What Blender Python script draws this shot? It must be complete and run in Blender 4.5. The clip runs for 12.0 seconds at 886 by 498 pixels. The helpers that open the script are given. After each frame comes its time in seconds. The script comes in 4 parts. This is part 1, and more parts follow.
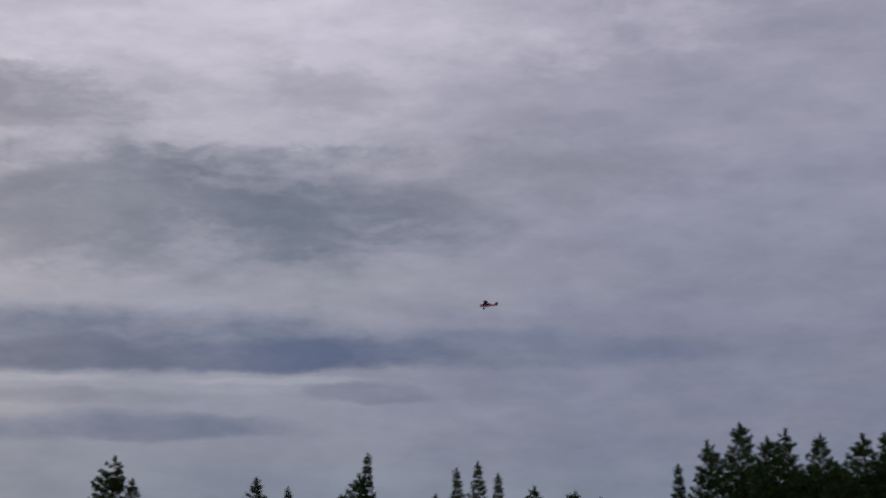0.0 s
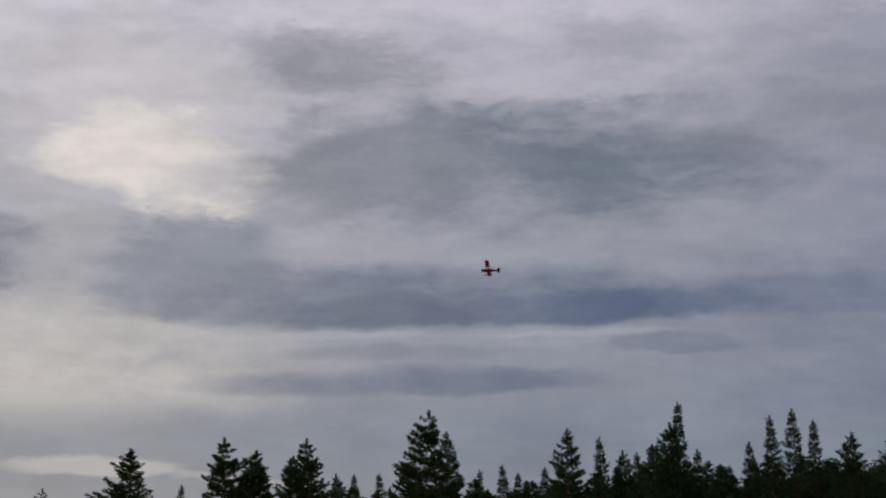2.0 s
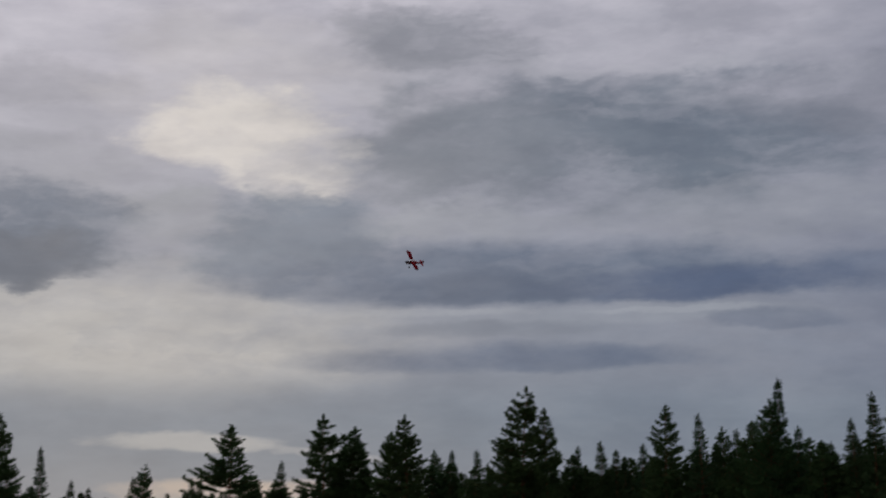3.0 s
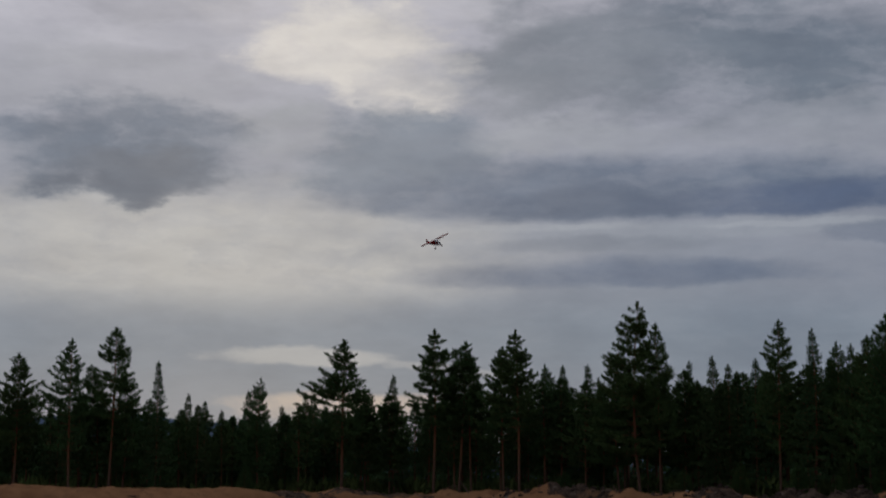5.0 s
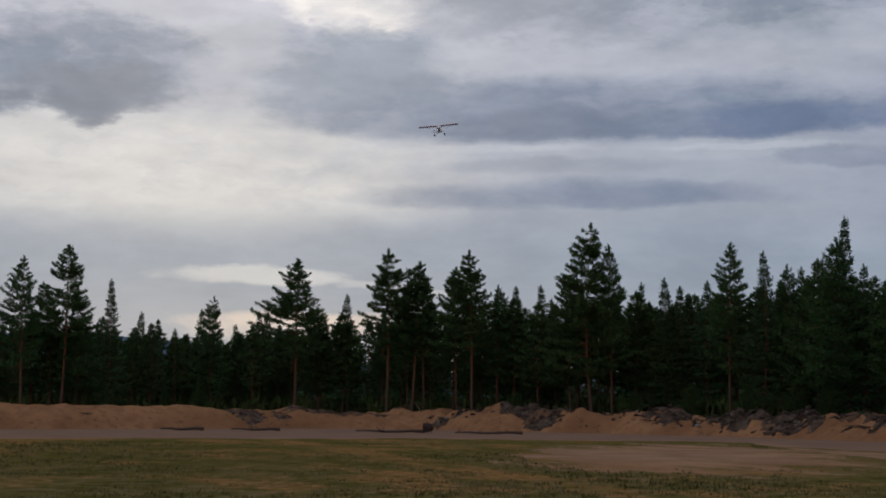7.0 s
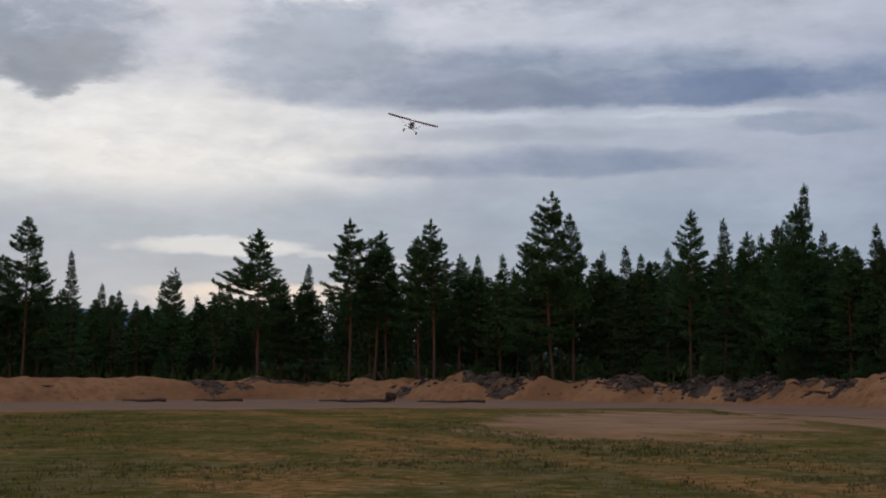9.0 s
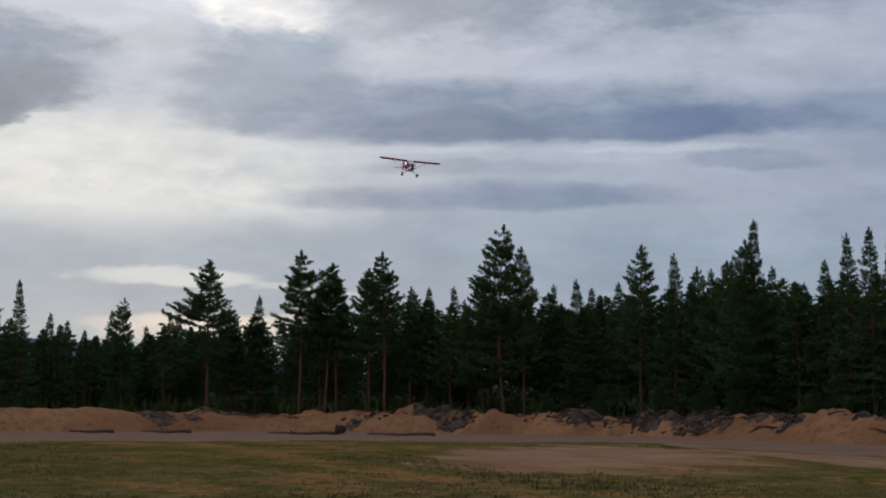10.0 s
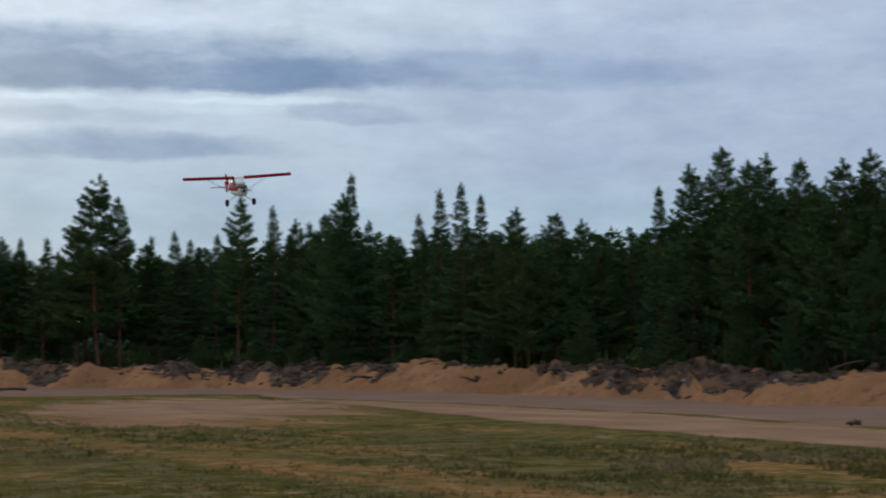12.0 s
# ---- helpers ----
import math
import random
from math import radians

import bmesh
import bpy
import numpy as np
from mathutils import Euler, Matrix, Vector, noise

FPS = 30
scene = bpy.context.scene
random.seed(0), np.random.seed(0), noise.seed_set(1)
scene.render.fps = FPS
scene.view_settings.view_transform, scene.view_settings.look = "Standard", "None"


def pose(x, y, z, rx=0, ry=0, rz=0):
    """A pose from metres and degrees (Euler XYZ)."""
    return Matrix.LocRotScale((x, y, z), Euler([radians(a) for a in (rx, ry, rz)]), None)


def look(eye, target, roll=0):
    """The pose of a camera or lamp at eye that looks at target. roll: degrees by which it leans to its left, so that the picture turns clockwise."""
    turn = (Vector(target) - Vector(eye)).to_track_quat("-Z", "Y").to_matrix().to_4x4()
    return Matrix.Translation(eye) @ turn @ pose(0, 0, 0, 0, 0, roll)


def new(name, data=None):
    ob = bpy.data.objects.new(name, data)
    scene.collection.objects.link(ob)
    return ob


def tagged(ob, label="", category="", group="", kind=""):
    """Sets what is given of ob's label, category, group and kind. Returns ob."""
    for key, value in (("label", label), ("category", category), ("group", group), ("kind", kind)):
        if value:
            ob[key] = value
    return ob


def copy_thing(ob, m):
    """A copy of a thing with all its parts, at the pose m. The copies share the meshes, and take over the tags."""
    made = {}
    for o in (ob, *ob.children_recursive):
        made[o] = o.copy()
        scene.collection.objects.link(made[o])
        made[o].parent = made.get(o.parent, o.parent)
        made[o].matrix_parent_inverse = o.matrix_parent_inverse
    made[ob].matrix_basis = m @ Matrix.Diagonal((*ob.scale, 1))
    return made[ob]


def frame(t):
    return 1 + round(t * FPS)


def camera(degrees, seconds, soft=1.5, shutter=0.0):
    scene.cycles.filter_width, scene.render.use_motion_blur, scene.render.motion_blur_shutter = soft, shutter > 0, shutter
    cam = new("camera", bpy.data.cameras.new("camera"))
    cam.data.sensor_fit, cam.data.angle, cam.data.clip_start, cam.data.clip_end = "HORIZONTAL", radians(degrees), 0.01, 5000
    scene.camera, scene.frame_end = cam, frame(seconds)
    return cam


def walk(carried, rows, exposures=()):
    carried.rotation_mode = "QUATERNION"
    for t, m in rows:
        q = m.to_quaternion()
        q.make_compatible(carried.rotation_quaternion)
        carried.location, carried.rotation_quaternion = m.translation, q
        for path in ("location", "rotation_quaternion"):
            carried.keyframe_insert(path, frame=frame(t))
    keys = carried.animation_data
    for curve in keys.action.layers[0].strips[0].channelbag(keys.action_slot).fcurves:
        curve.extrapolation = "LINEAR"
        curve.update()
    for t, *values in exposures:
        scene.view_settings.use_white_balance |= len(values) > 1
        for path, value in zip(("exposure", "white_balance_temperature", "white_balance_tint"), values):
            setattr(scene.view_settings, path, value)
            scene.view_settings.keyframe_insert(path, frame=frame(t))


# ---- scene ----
# The camera stands on the field at eye height and pans after the aircraft.
EYE = (0.0, 0.0, 1.6)
VIEW = 31.28


def aim(az, el, roll):
    a, e = radians(az), radians(el)
    target = (math.sin(a) * math.cos(e) * 50, math.cos(a) * math.cos(e) * 50, EYE[2] + math.sin(e) * 50)
    return look(EYE, target, roll)


cam = camera(VIEW, 12.0, soft=1.95, shutter=0.5)
walk(cam, [
    (0.0, aim(17.453, 13.887, -0.775)),
    (0.2, aim(16.486, 13.566, -0.606)),
    (0.5, aim(14.740, 12.715, -0.661)),
    (0.7, aim(12.136, 13.015, -0.813)),
    (1.0, aim(10.361, 12.705, -0.868)),
    (1.2, aim(9.281, 12.288, -1.060)),
    (1.5, aim(7.800, 11.979, -0.962)),
    (2.0, aim(6.250, 12.269, -0.650)),
    (2.5, aim(4.860, 12.252, -0.806)),
    (3.0, aim(2.683, 11.452, -0.311)),
    (3.5, aim(-0.234, 10.654, -0.264)),
    (3.7, aim(-1.111, 10.437, -0.382)),
    (5.3, aim(-1.265, 7.027, 0.162)),
    (5.5, aim(-0.826, 5.888, 0.280)),
    (5.7, aim(-0.482, 5.249, 0.313)),
    (6.0, aim(-0.269, 5.637, 0.307)),
    (6.5, aim(0.000, 5.664, 0.150)),
    (6.7, aim(0.236, 5.613, 0.330)),
    (8.3, aim(0.674, 4.656, 0.176)),
    (8.5, aim(1.069, 4.451, 0.030)),
    (9.0, aim(1.701, 4.403, -0.146)),
    (9.2, aim(2.249, 5.478, 0.052)),
    (9.5, aim(3.546, 6.039, 0.069)),
    (10.0, aim(3.463, 5.583, 0.212)),
    (10.5, aim(4.593, 5.222, 0.256)),
    (10.7, aim(8.672, 5.243, 0.810)),
    (11.0, aim(10.959, 5.229, 1.163)),
    (11.2, aim(12.713, 5.311, 0.605)),
    (11.5, aim(15.111, 4.298, -0.027)),
    (11.7, aim(16.057, 3.892, -0.289)),
    (12.0, aim(17.943, 3.822, -0.381)),
], exposures=[
    (0.0, -0.52, 6200, 15), (0.5, -0.49, 6250, 15), (1.0, -0.58, 6250, 12), (2.0, -0.56, 6250, 11), (3.5, -0.70, 6200, 9), (5.3, -0.60, 6200, 8), (5.5, -0.55, 6200, 8),
    (6.0, -0.13, 6200, 8), (6.5, -0.08, 6200, 8), (8.5, 0.06, 6150, 8), (9.5, 0.19, 6100, 7), (10.0, 0.09, 6080, 6), (10.5, 0.09, 6050, 4),
    (11.0, 0.17, 6000, 3), (11.5, 0.25, 5950, 1), (12.0, 0.53, 5880, -1)])


# ---- node helpers ----
class Nodes:
    """Short-hand for wiring a node tree."""

    def __init__(self, tree):
        self.tree = tree
        tree.nodes.clear()

    def add(self, kind, **props):
        node = self.tree.nodes.new(kind)
        for key, value in props.items():
            setattr(node, key, value)
        return node

    def put(self, socket, value):
        if isinstance(value, bpy.types.NodeSocket):
            self.tree.links.new(value, socket)
        elif value is not None:
            if socket.type == "RGBA" and len(value) == 3:
                value = (*value, 1)
            socket.default_value = value

    def math(self, op, a, b=None, c=None, clamp=False):
        n = self.add("ShaderNodeMath", operation=op, use_clamp=clamp)
        for i, v in enumerate((a, b, c)):
            self.put(n.inputs[i], v)
        return n.outputs[0]

    def smooth(self, x, lo, hi, to_lo=0.0, to_hi=1.0):
        n = self.add("ShaderNodeMapRange", interpolation_type="SMOOTHSTEP")
        for i, v in enumerate((x, lo, hi, to_lo, to_hi)):
            self.put(n.inputs[i], v)
        return n.outputs[0]

    def mix(self, f, a, b, blend="MIX"):
        n = self.add("ShaderNodeMix", data_type="RGBA", blend_type=blend)
        self.put(n.inputs[0], f), self.put(n.inputs[6], a), self.put(n.inputs[7], b)
        return n.outputs[2]

    def noise(self, vec, scale, detail=4.0, rough=0.55, colour=False):
        n = self.add("ShaderNodeTexNoise")
        self.put(n.inputs["Vector"], vec)
        n.inputs["Scale"].default_value, n.inputs["Detail"].default_value, n.inputs["Roughness"].default_value = scale, detail, rough
        return n.outputs["Color" if colour else "Fac"]

    def xyz(self, x, y, z=0.0):
        n = self.add("ShaderNodeCombineXYZ")
        for i, v in enumerate((x, y, z)):
            self.put(n.inputs[i], v)
        return n.outputs[0]

    def split(self, vec):
        n = self.add("ShaderNodeSeparateXYZ")
        self.put(n.inputs[0], vec)
        return n.outputs

    def mapped(self, vec, scale=(1, 1, 1), turn=0.0, shift=(0, 0, 0)):
        n = self.add("ShaderNodeMapping")
        self.put(n.inputs[0], vec)
        n.inputs["Location"].default_value = shift
        n.inputs["Rotation"].default_value = (0, 0, turn)
        n.inputs["Scale"].default_value = scale
        return n.outputs[0]


# ---- world: an overcast evening sky with cloud banks ----
SUN_AZ, SUN_EL = -9.0, 17.0
world = bpy.data.worlds.new("sky")
scene.world = world
world.use_nodes = True
W = Nodes(world.node_tree)
way = W.add("ShaderNodeTexCoord").outputs["Generated"]
wx, wy, wz = W.split(way)
az = W.math("MULTIPLY", W.math("ARCTAN2", wx, wy), 180 / math.pi)
el = W.math("MULTIPLY", W.math("ARCSINE", wz), 180 / math.pi)
flat = W.xyz(W.math("MULTIPLY", az, 0.05), W.math("MULTIPLY", el, 0.16))
fine = W.xyz(W.math("MULTIPLY", az, 0.22), W.math("MULTIPLY", el, 0.50))
drift = W.split(W.noise(flat, 1.6, 5, 0.55, True))
frill = W.split(W.noise(fine, 1.5, 8, 0.64, True))


def offset(base, a, wa, b, wb):
    x = W.math("MULTIPLY_ADD", W.math("SUBTRACT", a, 0.5), wa, base)
    return W.math("MULTIPLY_ADD", W.math("SUBTRACT", b, 0.5), wb, x)


AZ = offset(az, drift[0], 7.0, frill[0], 4.4)
EL = offset(el, drift[1], 1.8, frill[1], 2.6)
AZ2 = offset(az, drift[2], 5.0, frill[2], 3.5)
EL2 = offset(el, drift[2], 0.6, frill[0], 0.75)


veil = W.noise(W.xyz(W.math("MULTIPLY", az, 0.16), W.math("MULTIPLY", el, 0.40)), 1.3, 7, 0.60)
curl = W.noise(W.xyz(W.math("MULTIPLY", AZ, 0.15), W.math("MULTIPLY", EL, 0.48)), 1.2, 6, 0.58)


def bank(a, e, wa, up, down, strength, tilt=0.0, soft=0.75, calm=False):
    """A cloud bank round the direction (a, e): wa degrees to each side, fading up and down over those degrees."""
    da = W.math("SUBTRACT", AZ2 if calm else AZ, a)
    de = W.math("MULTIPLY_ADD", da, -tilt, W.math("SUBTRACT", EL2 if calm else EL, e))
    over = W.math("DIVIDE", W.math("MAXIMUM", de, 0.0), up)
    under = W.math("DIVIDE", W.math("MINIMUM", de, 0.0), down)
    side = W.math("DIVIDE", da, wa)
    d = W.math("MULTIPLY_ADD", side, side, W.math("MULTIPLY_ADD", over, over, W.math("MULTIPLY", under, under)))
    d = W.math("MULTIPLY_ADD", W.math("SUBTRACT", veil, 0.5), -2.2 if calm else -3.6, d)
    mask = W.smooth(d, 1 + soft, 1 - soft, 0.0, strength)
    return W.math("MULTIPLY", mask, W.smooth(curl, 0.30, 0.56, 0.62 if calm else 0.50, 1.0))


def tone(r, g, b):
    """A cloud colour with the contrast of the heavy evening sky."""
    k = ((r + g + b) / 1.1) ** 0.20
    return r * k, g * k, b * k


puff = W.noise(flat, 2.2, 7, 0.62)
wisp = W.noise(fine, 1.1, 7, 0.62)
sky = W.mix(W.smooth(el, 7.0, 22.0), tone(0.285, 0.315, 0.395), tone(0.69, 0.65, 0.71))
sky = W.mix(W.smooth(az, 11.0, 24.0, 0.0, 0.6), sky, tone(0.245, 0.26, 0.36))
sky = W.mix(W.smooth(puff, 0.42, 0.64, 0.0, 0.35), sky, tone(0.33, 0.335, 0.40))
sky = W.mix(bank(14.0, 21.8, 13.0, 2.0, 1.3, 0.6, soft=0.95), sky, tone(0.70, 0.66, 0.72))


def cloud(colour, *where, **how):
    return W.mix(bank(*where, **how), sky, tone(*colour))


# pale haze over the far end of the clearing
sky = cloud((0.575, 0.550, 0.530), -10.5, 7.9, 10.5, 2.6, 2.5, 0.95, soft=0.95, calm=True)
# high grey mass with its arms
sky = cloud((0.40, 0.40, 0.455), 8.0, 17.0, 15.0, 3.0, 4.0, 0.5, soft=0.95)
sky = cloud((0.195, 0.232, 0.298), 9.5, 15.0, 8.5, 2.5, 2.2, 1.0, soft=0.9)
sky = cloud((0.270, 0.292, 0.345), 3.0, 14.8, 4.5, 2.0, 1.8, 0.7, soft=0.85)
sky = cloud((0.285, 0.297, 0.350), 2.2, 18.9, 4.0, 1.0, 1.0, 0.8, -0.12, soft=0.85)
sky = cloud((0.300, 0.305, 0.360), 20.5, 16.6, 7.0, 0.9, 1.0, 0.6, soft=0.85)
sky = cloud((0.40, 0.39, 0.45), 13.5, 19.5, 2.6, 0.9, 0.7, 0.45, soft=0.8)
sky = cloud((0.60, 0.58, 0.63), 9.0, 18.1, 4.5, 0.35, 0.45, 0.5, soft=0.85)
sky = cloud((0.36, 0.36, 0.41), -12.5, 17.0, 3.0, 0.8, 0.7, 0.4, soft=0.85)
sky = cloud((0.41, 0.415, 0.465), -13.5, 14.4, 4.5, 1.3, 1.3, 0.6, soft=0.8)
# bright gap with its veil above
sky = cloud((0.66, 0.615, 0.63), -5.0, 17.3, 4.5, 2.6, 2.0, 0.55, soft=0.95)
sky = cloud((0.80, 0.735, 0.68), -4.2, 15.3, 3.6, 1.7, 1.7, 1.0, -0.14, soft=0.7)
# heaped cloud under the gap, and the dark one beside it
sky = cloud((0.375, 0.39, 0.435), -7.2, 12.8, 2.2, 1.0, 1.0, 0.75, soft=0.6)
sky = cloud((0.232, 0.278, 0.362), -2.9, 11.9, 3.6, 1.5, 2.1, 1.0, soft=0.6)
sky = cloud((0.145, 0.198, 0.295), -12.9, 11.5, 4.2, 2.0, 1.4, 1.0, soft=0.75)
sky = cloud((0.105, 0.145, 0.225), -12.2, 10.8, 2.8, 1.1, 0.7, 0.8, soft=0.85)
# light between the mass and the long bank
sky = cloud((0.38, 0.39, 0.44), 16.0, 12.6, 8.0, 0.9, 0.9, 0.6, soft=0.9)
sky = cloud((0.42, 0.43, 0.47), 3.6, 12.3, 3.6, 0.6, 0.5, 0.55, soft=0.85)
# long heavy bank with a firm lower edge
sky = cloud((0.155, 0.203, 0.305), 5.5, 10.0, 10.0, 1.6, 0.6, 1.0, soft=0.65, calm=True)
sky = cloud((0.180, 0.220, 0.330), 20.0, 10.1, 7.0, 0.8, 0.5, 0.8, -0.02, soft=0.8, calm=True)
sky = cloud((0.110, 0.157, 0.260), 3.6, 9.85, 4.2, 0.65, 0.38, 0.9, soft=0.7, calm=True)
sky = cloud((0.105, 0.152, 0.275), 12.2, 9.92, 5.4, 0.7, 0.45, 0.95, 0.02, soft=0.7, calm=True)
# slits and streaks below it
sky = cloud((0.365, 0.39, 0.45), 8.5, 8.98, 7.0, 0.34, 0.34, 0.6, soft=0.8, calm=True)
sky = cloud((0.52, 0.53, 0.56), 2.6, 9.2, 3.0, 0.12, 0.18, 0.3, soft=0.8, calm=True)
sky = cloud((0.54, 0.55, 0.59), 11.0, 9.12, 3.0, 0.10, 0.14, 0.3, soft=0.8, calm=True)
sky = cloud((0.25, 0.28, 0.35), 4.2, 8.5, 4.0, 0.32, 0.28, 0.6, soft=0.75, calm=True)
sky = cloud((0.180, 0.215, 0.310), 14.7, 8.6, 2.4, 0.42, 0.28, 0.7, soft=0.7, calm=True)
sky = cloud((0.135, 0.185, 0.300), 4.8, 7.28, 6.6, 0.6, 0.32, 0.9, soft=0.9, calm=True)
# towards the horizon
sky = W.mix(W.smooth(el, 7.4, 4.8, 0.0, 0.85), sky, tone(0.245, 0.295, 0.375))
sky = W.mix(W.smooth(az, 17.0, 8.0, 0.0, 0.7), sky, W.mix(W.smooth(el, 7.6, 5.0), sky, (0.185, 0.240, 0.330)))
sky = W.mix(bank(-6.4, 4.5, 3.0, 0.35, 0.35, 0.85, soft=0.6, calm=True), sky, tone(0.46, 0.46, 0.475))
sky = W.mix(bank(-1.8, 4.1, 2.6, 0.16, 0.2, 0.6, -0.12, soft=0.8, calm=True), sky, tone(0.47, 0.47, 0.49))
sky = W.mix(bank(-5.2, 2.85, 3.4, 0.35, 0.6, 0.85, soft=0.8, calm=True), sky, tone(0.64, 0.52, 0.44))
billow = W.noise(W.xyz(W.math("MULTIPLY", az, 0.10), W.math("MULTIPLY", el, 0.30)), 2.4, 8, 0.62)
sky = W.mix(1.0, sky, W.mix(W.smooth(billow, 0.28, 0.72), (0.93, 0.93, 0.94), (1.07, 1.07, 1.06)), "MULTIPLY")
# lit tops and shaded undersides of the small billows
def billows(drop):
    return W.noise(W.xyz(W.math("MULTIPLY", AZ2, 0.11), W.math("ADD", W.math("MULTIPLY", EL2, 0.26), drop)), 1.5, 8, 0.56)


relief = W.math("SUBTRACT", billows(0.0), billows(0.16))
relief = W.math("MULTIPLY", relief, W.smooth(el, 5.0, 9.5, 0.25, 1.0))
sky = W.mix(1.0, sky, W.mix(W.smooth(relief, -0.16, 0.16), (0.94, 0.945, 0.955), (1.06, 1.055, 1.05)), "MULTIPLY")
sky = W.mix(W.smooth(wisp, 0.35, 0.7, 0.0, 0.08), sky, (0.75, 0.73, 0.76))
sky = W.mix(W.smooth(wisp, 0.55, 0.25, 0.0, 0.08), sky, (0.14, 0.16, 0.22))
high = W.smooth(el, 24.0, 60.0)
sky = W.mix(high, sky, (0.52, 0.51, 0.56))
clear = W.add("ShaderNodeTexSky", sky_type="NISHITA", sun_disc=False, sun_elevation=radians(SUN_EL), sun_rotation=radians(SUN_AZ))
clouds, blue, both = W.add("ShaderNodeBackground"), W.add("ShaderNodeBackground"), W.add("ShaderNodeAddShader")
W.put(clouds.inputs[0], sky), W.put(clouds.inputs[1], 1.0)
W.put(blue.inputs[0], clear.outputs[0]), W.put(blue.inputs[1], 0.005)
W.put(both.inputs[0], clouds.outputs[0]), W.put(both.inputs[1], blue.outputs[0])
W.put(W.add("ShaderNodeOutputWorld").inputs[0], both.outputs[0])

sun = new("sun", bpy.data.lights.new("sun", "SUN"))
sun.data.energy, sun.data.angle, sun.data.color = 0.3, radians(25), (1.0, 0.93, 0.85)
sa, se = radians(SUN_AZ), radians(SUN_EL)
sun.matrix_world = look((math.sin(sa) * math.cos(se) * 90, math.cos(sa) * math.cos(se) * 90, math.sin(se) * 90), (0, 0, 0))


# ---- materials ----
def material(name, rough=0.8, metal=0.0, spec=0.3):
    m = bpy.data.materials.new(name)
    m.use_nodes = True
    n = Nodes(m.node_tree)
    bsdf, out = n.add("ShaderNodeBsdfPrincipled"), n.add("ShaderNodeOutputMaterial")
    n.put(out.inputs[0], bsdf.outputs[0])
    bsdf.inputs["Roughness"].default_value, bsdf.inputs["Metallic"].default_value = rough, metal
    bsdf.inputs["Specular IOR Level"].default_value = spec
    return m, n, bsdf


def bump(n, bsdf, height, strength, distance):
    b = n.add("ShaderNodeBump")
    b.inputs["Strength"].default_value, b.inputs["Distance"].default_value = strength, distance
    n.put(b.inputs["Height"], height), n.put(bsdf.inputs["Normal"], b.outputs[0])


def foliage_material(name, dark, light):
    m, n, b = material(name, 0.8, 0.0, 0.03)
    rnd = n.add("ShaderNodeObjectInfo").outputs["Random"]
    isl = n.add("ShaderNodeNewGeometry").outputs["Random Per Island"]
    spot = n.noise(n.add("ShaderNodeTexCoord").outputs["Object"], 1.3, 3)
    c = n.mix(n.math("MULTIPLY_ADD", spot, 0.7, n.math("MULTIPLY", isl, 0.35), clamp=True), dark, light)
    c = n.mix(n.math("MULTIPLY", rnd, 0.35), c, (0.062, 0.072, 0.020))
    n.put(b.inputs["Base Color"], c)
    return m


def bark_material():
    m, n, b = material("bark", 0.9, 0.0, 0.02)
    co = n.add("ShaderNodeTexCoord").outputs["Object"]
    z = n.split(co)[2]
    grain = n.noise(n.mapped(co, (9, 9, 1.6)), 2.0, 6)
    plate = n.noise(co, 2.2, 3)
    low = n.mix(grain, (0.045, 0.030, 0.022), (0.13, 0.085, 0.062))
    up = n.mix(grain, (0.095, 0.040, 0.022), (0.20, 0.088, 0.045))
    n.put(b.inputs["Base Color"], n.mix(n.smooth(n.math("MULTIPLY_ADD", plate, 3.0, z), 2.5, 6.5), low, up))
    bump(n, b, grain, 0.6, 0.02)
    return m


def sand_colours(n, co):
    big, mid, grit = n.noise(co, 0.22, 4), n.noise(co, 1.4, 5), n.noise(co, 14.0, 4)
    c = n.mix(n.smooth(big, 0.35, 0.65), (0.165, 0.080, 0.038), (0.265, 0.138, 0.068))
    c = n.mix(n.smooth(mid, 0.4, 0.7, 0.0, 0.6), c, (0.15, 0.07, 0.034))
    return n.mix(n.math("MULTIPLY", grit, 0.25), c, (0.28, 0.17, 0.095)), mid, grit


def bank_material():
    m, n, b = material("bank_sand", 0.95, 0.0, 0.0)
    co = n.add("ShaderNodeTexCoord").outputs["Object"]
    c, mid, grit = sand_colours(n, co)
    spots = n.smooth(n.noise(n.mapped(co, (1, 1, 1.5)), 2.6, 5, 0.6), 0.55, 0.68, 0.0, 0.7)
    n.put(b.inputs["Base Color"], n.mix(spots, c, (0.085, 0.052, 0.034)))
    bump(n, b, n.math("ADD", n.math("MULTIPLY", mid, 2.0), grit), 0.7, 0.06)
    return m


def turf_material():
    """Peat, turf and torn roots turned up with the sand."""
    m, n, b = material("turned_peat", 0.95, 0.0, 0.0)
    co = n.add("ShaderNodeTexCoord").outputs["Object"]
    lump, grit = n.noise(n.mapped(co, (1, 1, 1.6)), 1.6, 6, 0.65), n.noise(co, 11.0, 4, 0.6)
    c = n.mix(n.smooth(lump, 0.35, 0.65), (0.026, 0.019, 0.015), (0.105, 0.076, 0.056))
    c = n.mix(n.smooth(n.noise(co, 3.1, 5, 0.65), 0.56, 0.66, 0.0, 0.7), c, (0.20, 0.165, 0.135))
    c = n.mix(n.smooth(n.noise(co, 0.9, 5, 0.6), 0.54, 0.64, 0.0, 0.7), c, (0.20, 0.105, 0.052))
    n.put(b.inputs["Base Color"], n.mix(n.math("MULTIPLY", grit, 0.4), c, (0.055, 0.04, 0.032)))
    bump(n, b, n.math("MULTIPLY_ADD", lump, 2.0, grit), 0.9, 0.10)
    return m


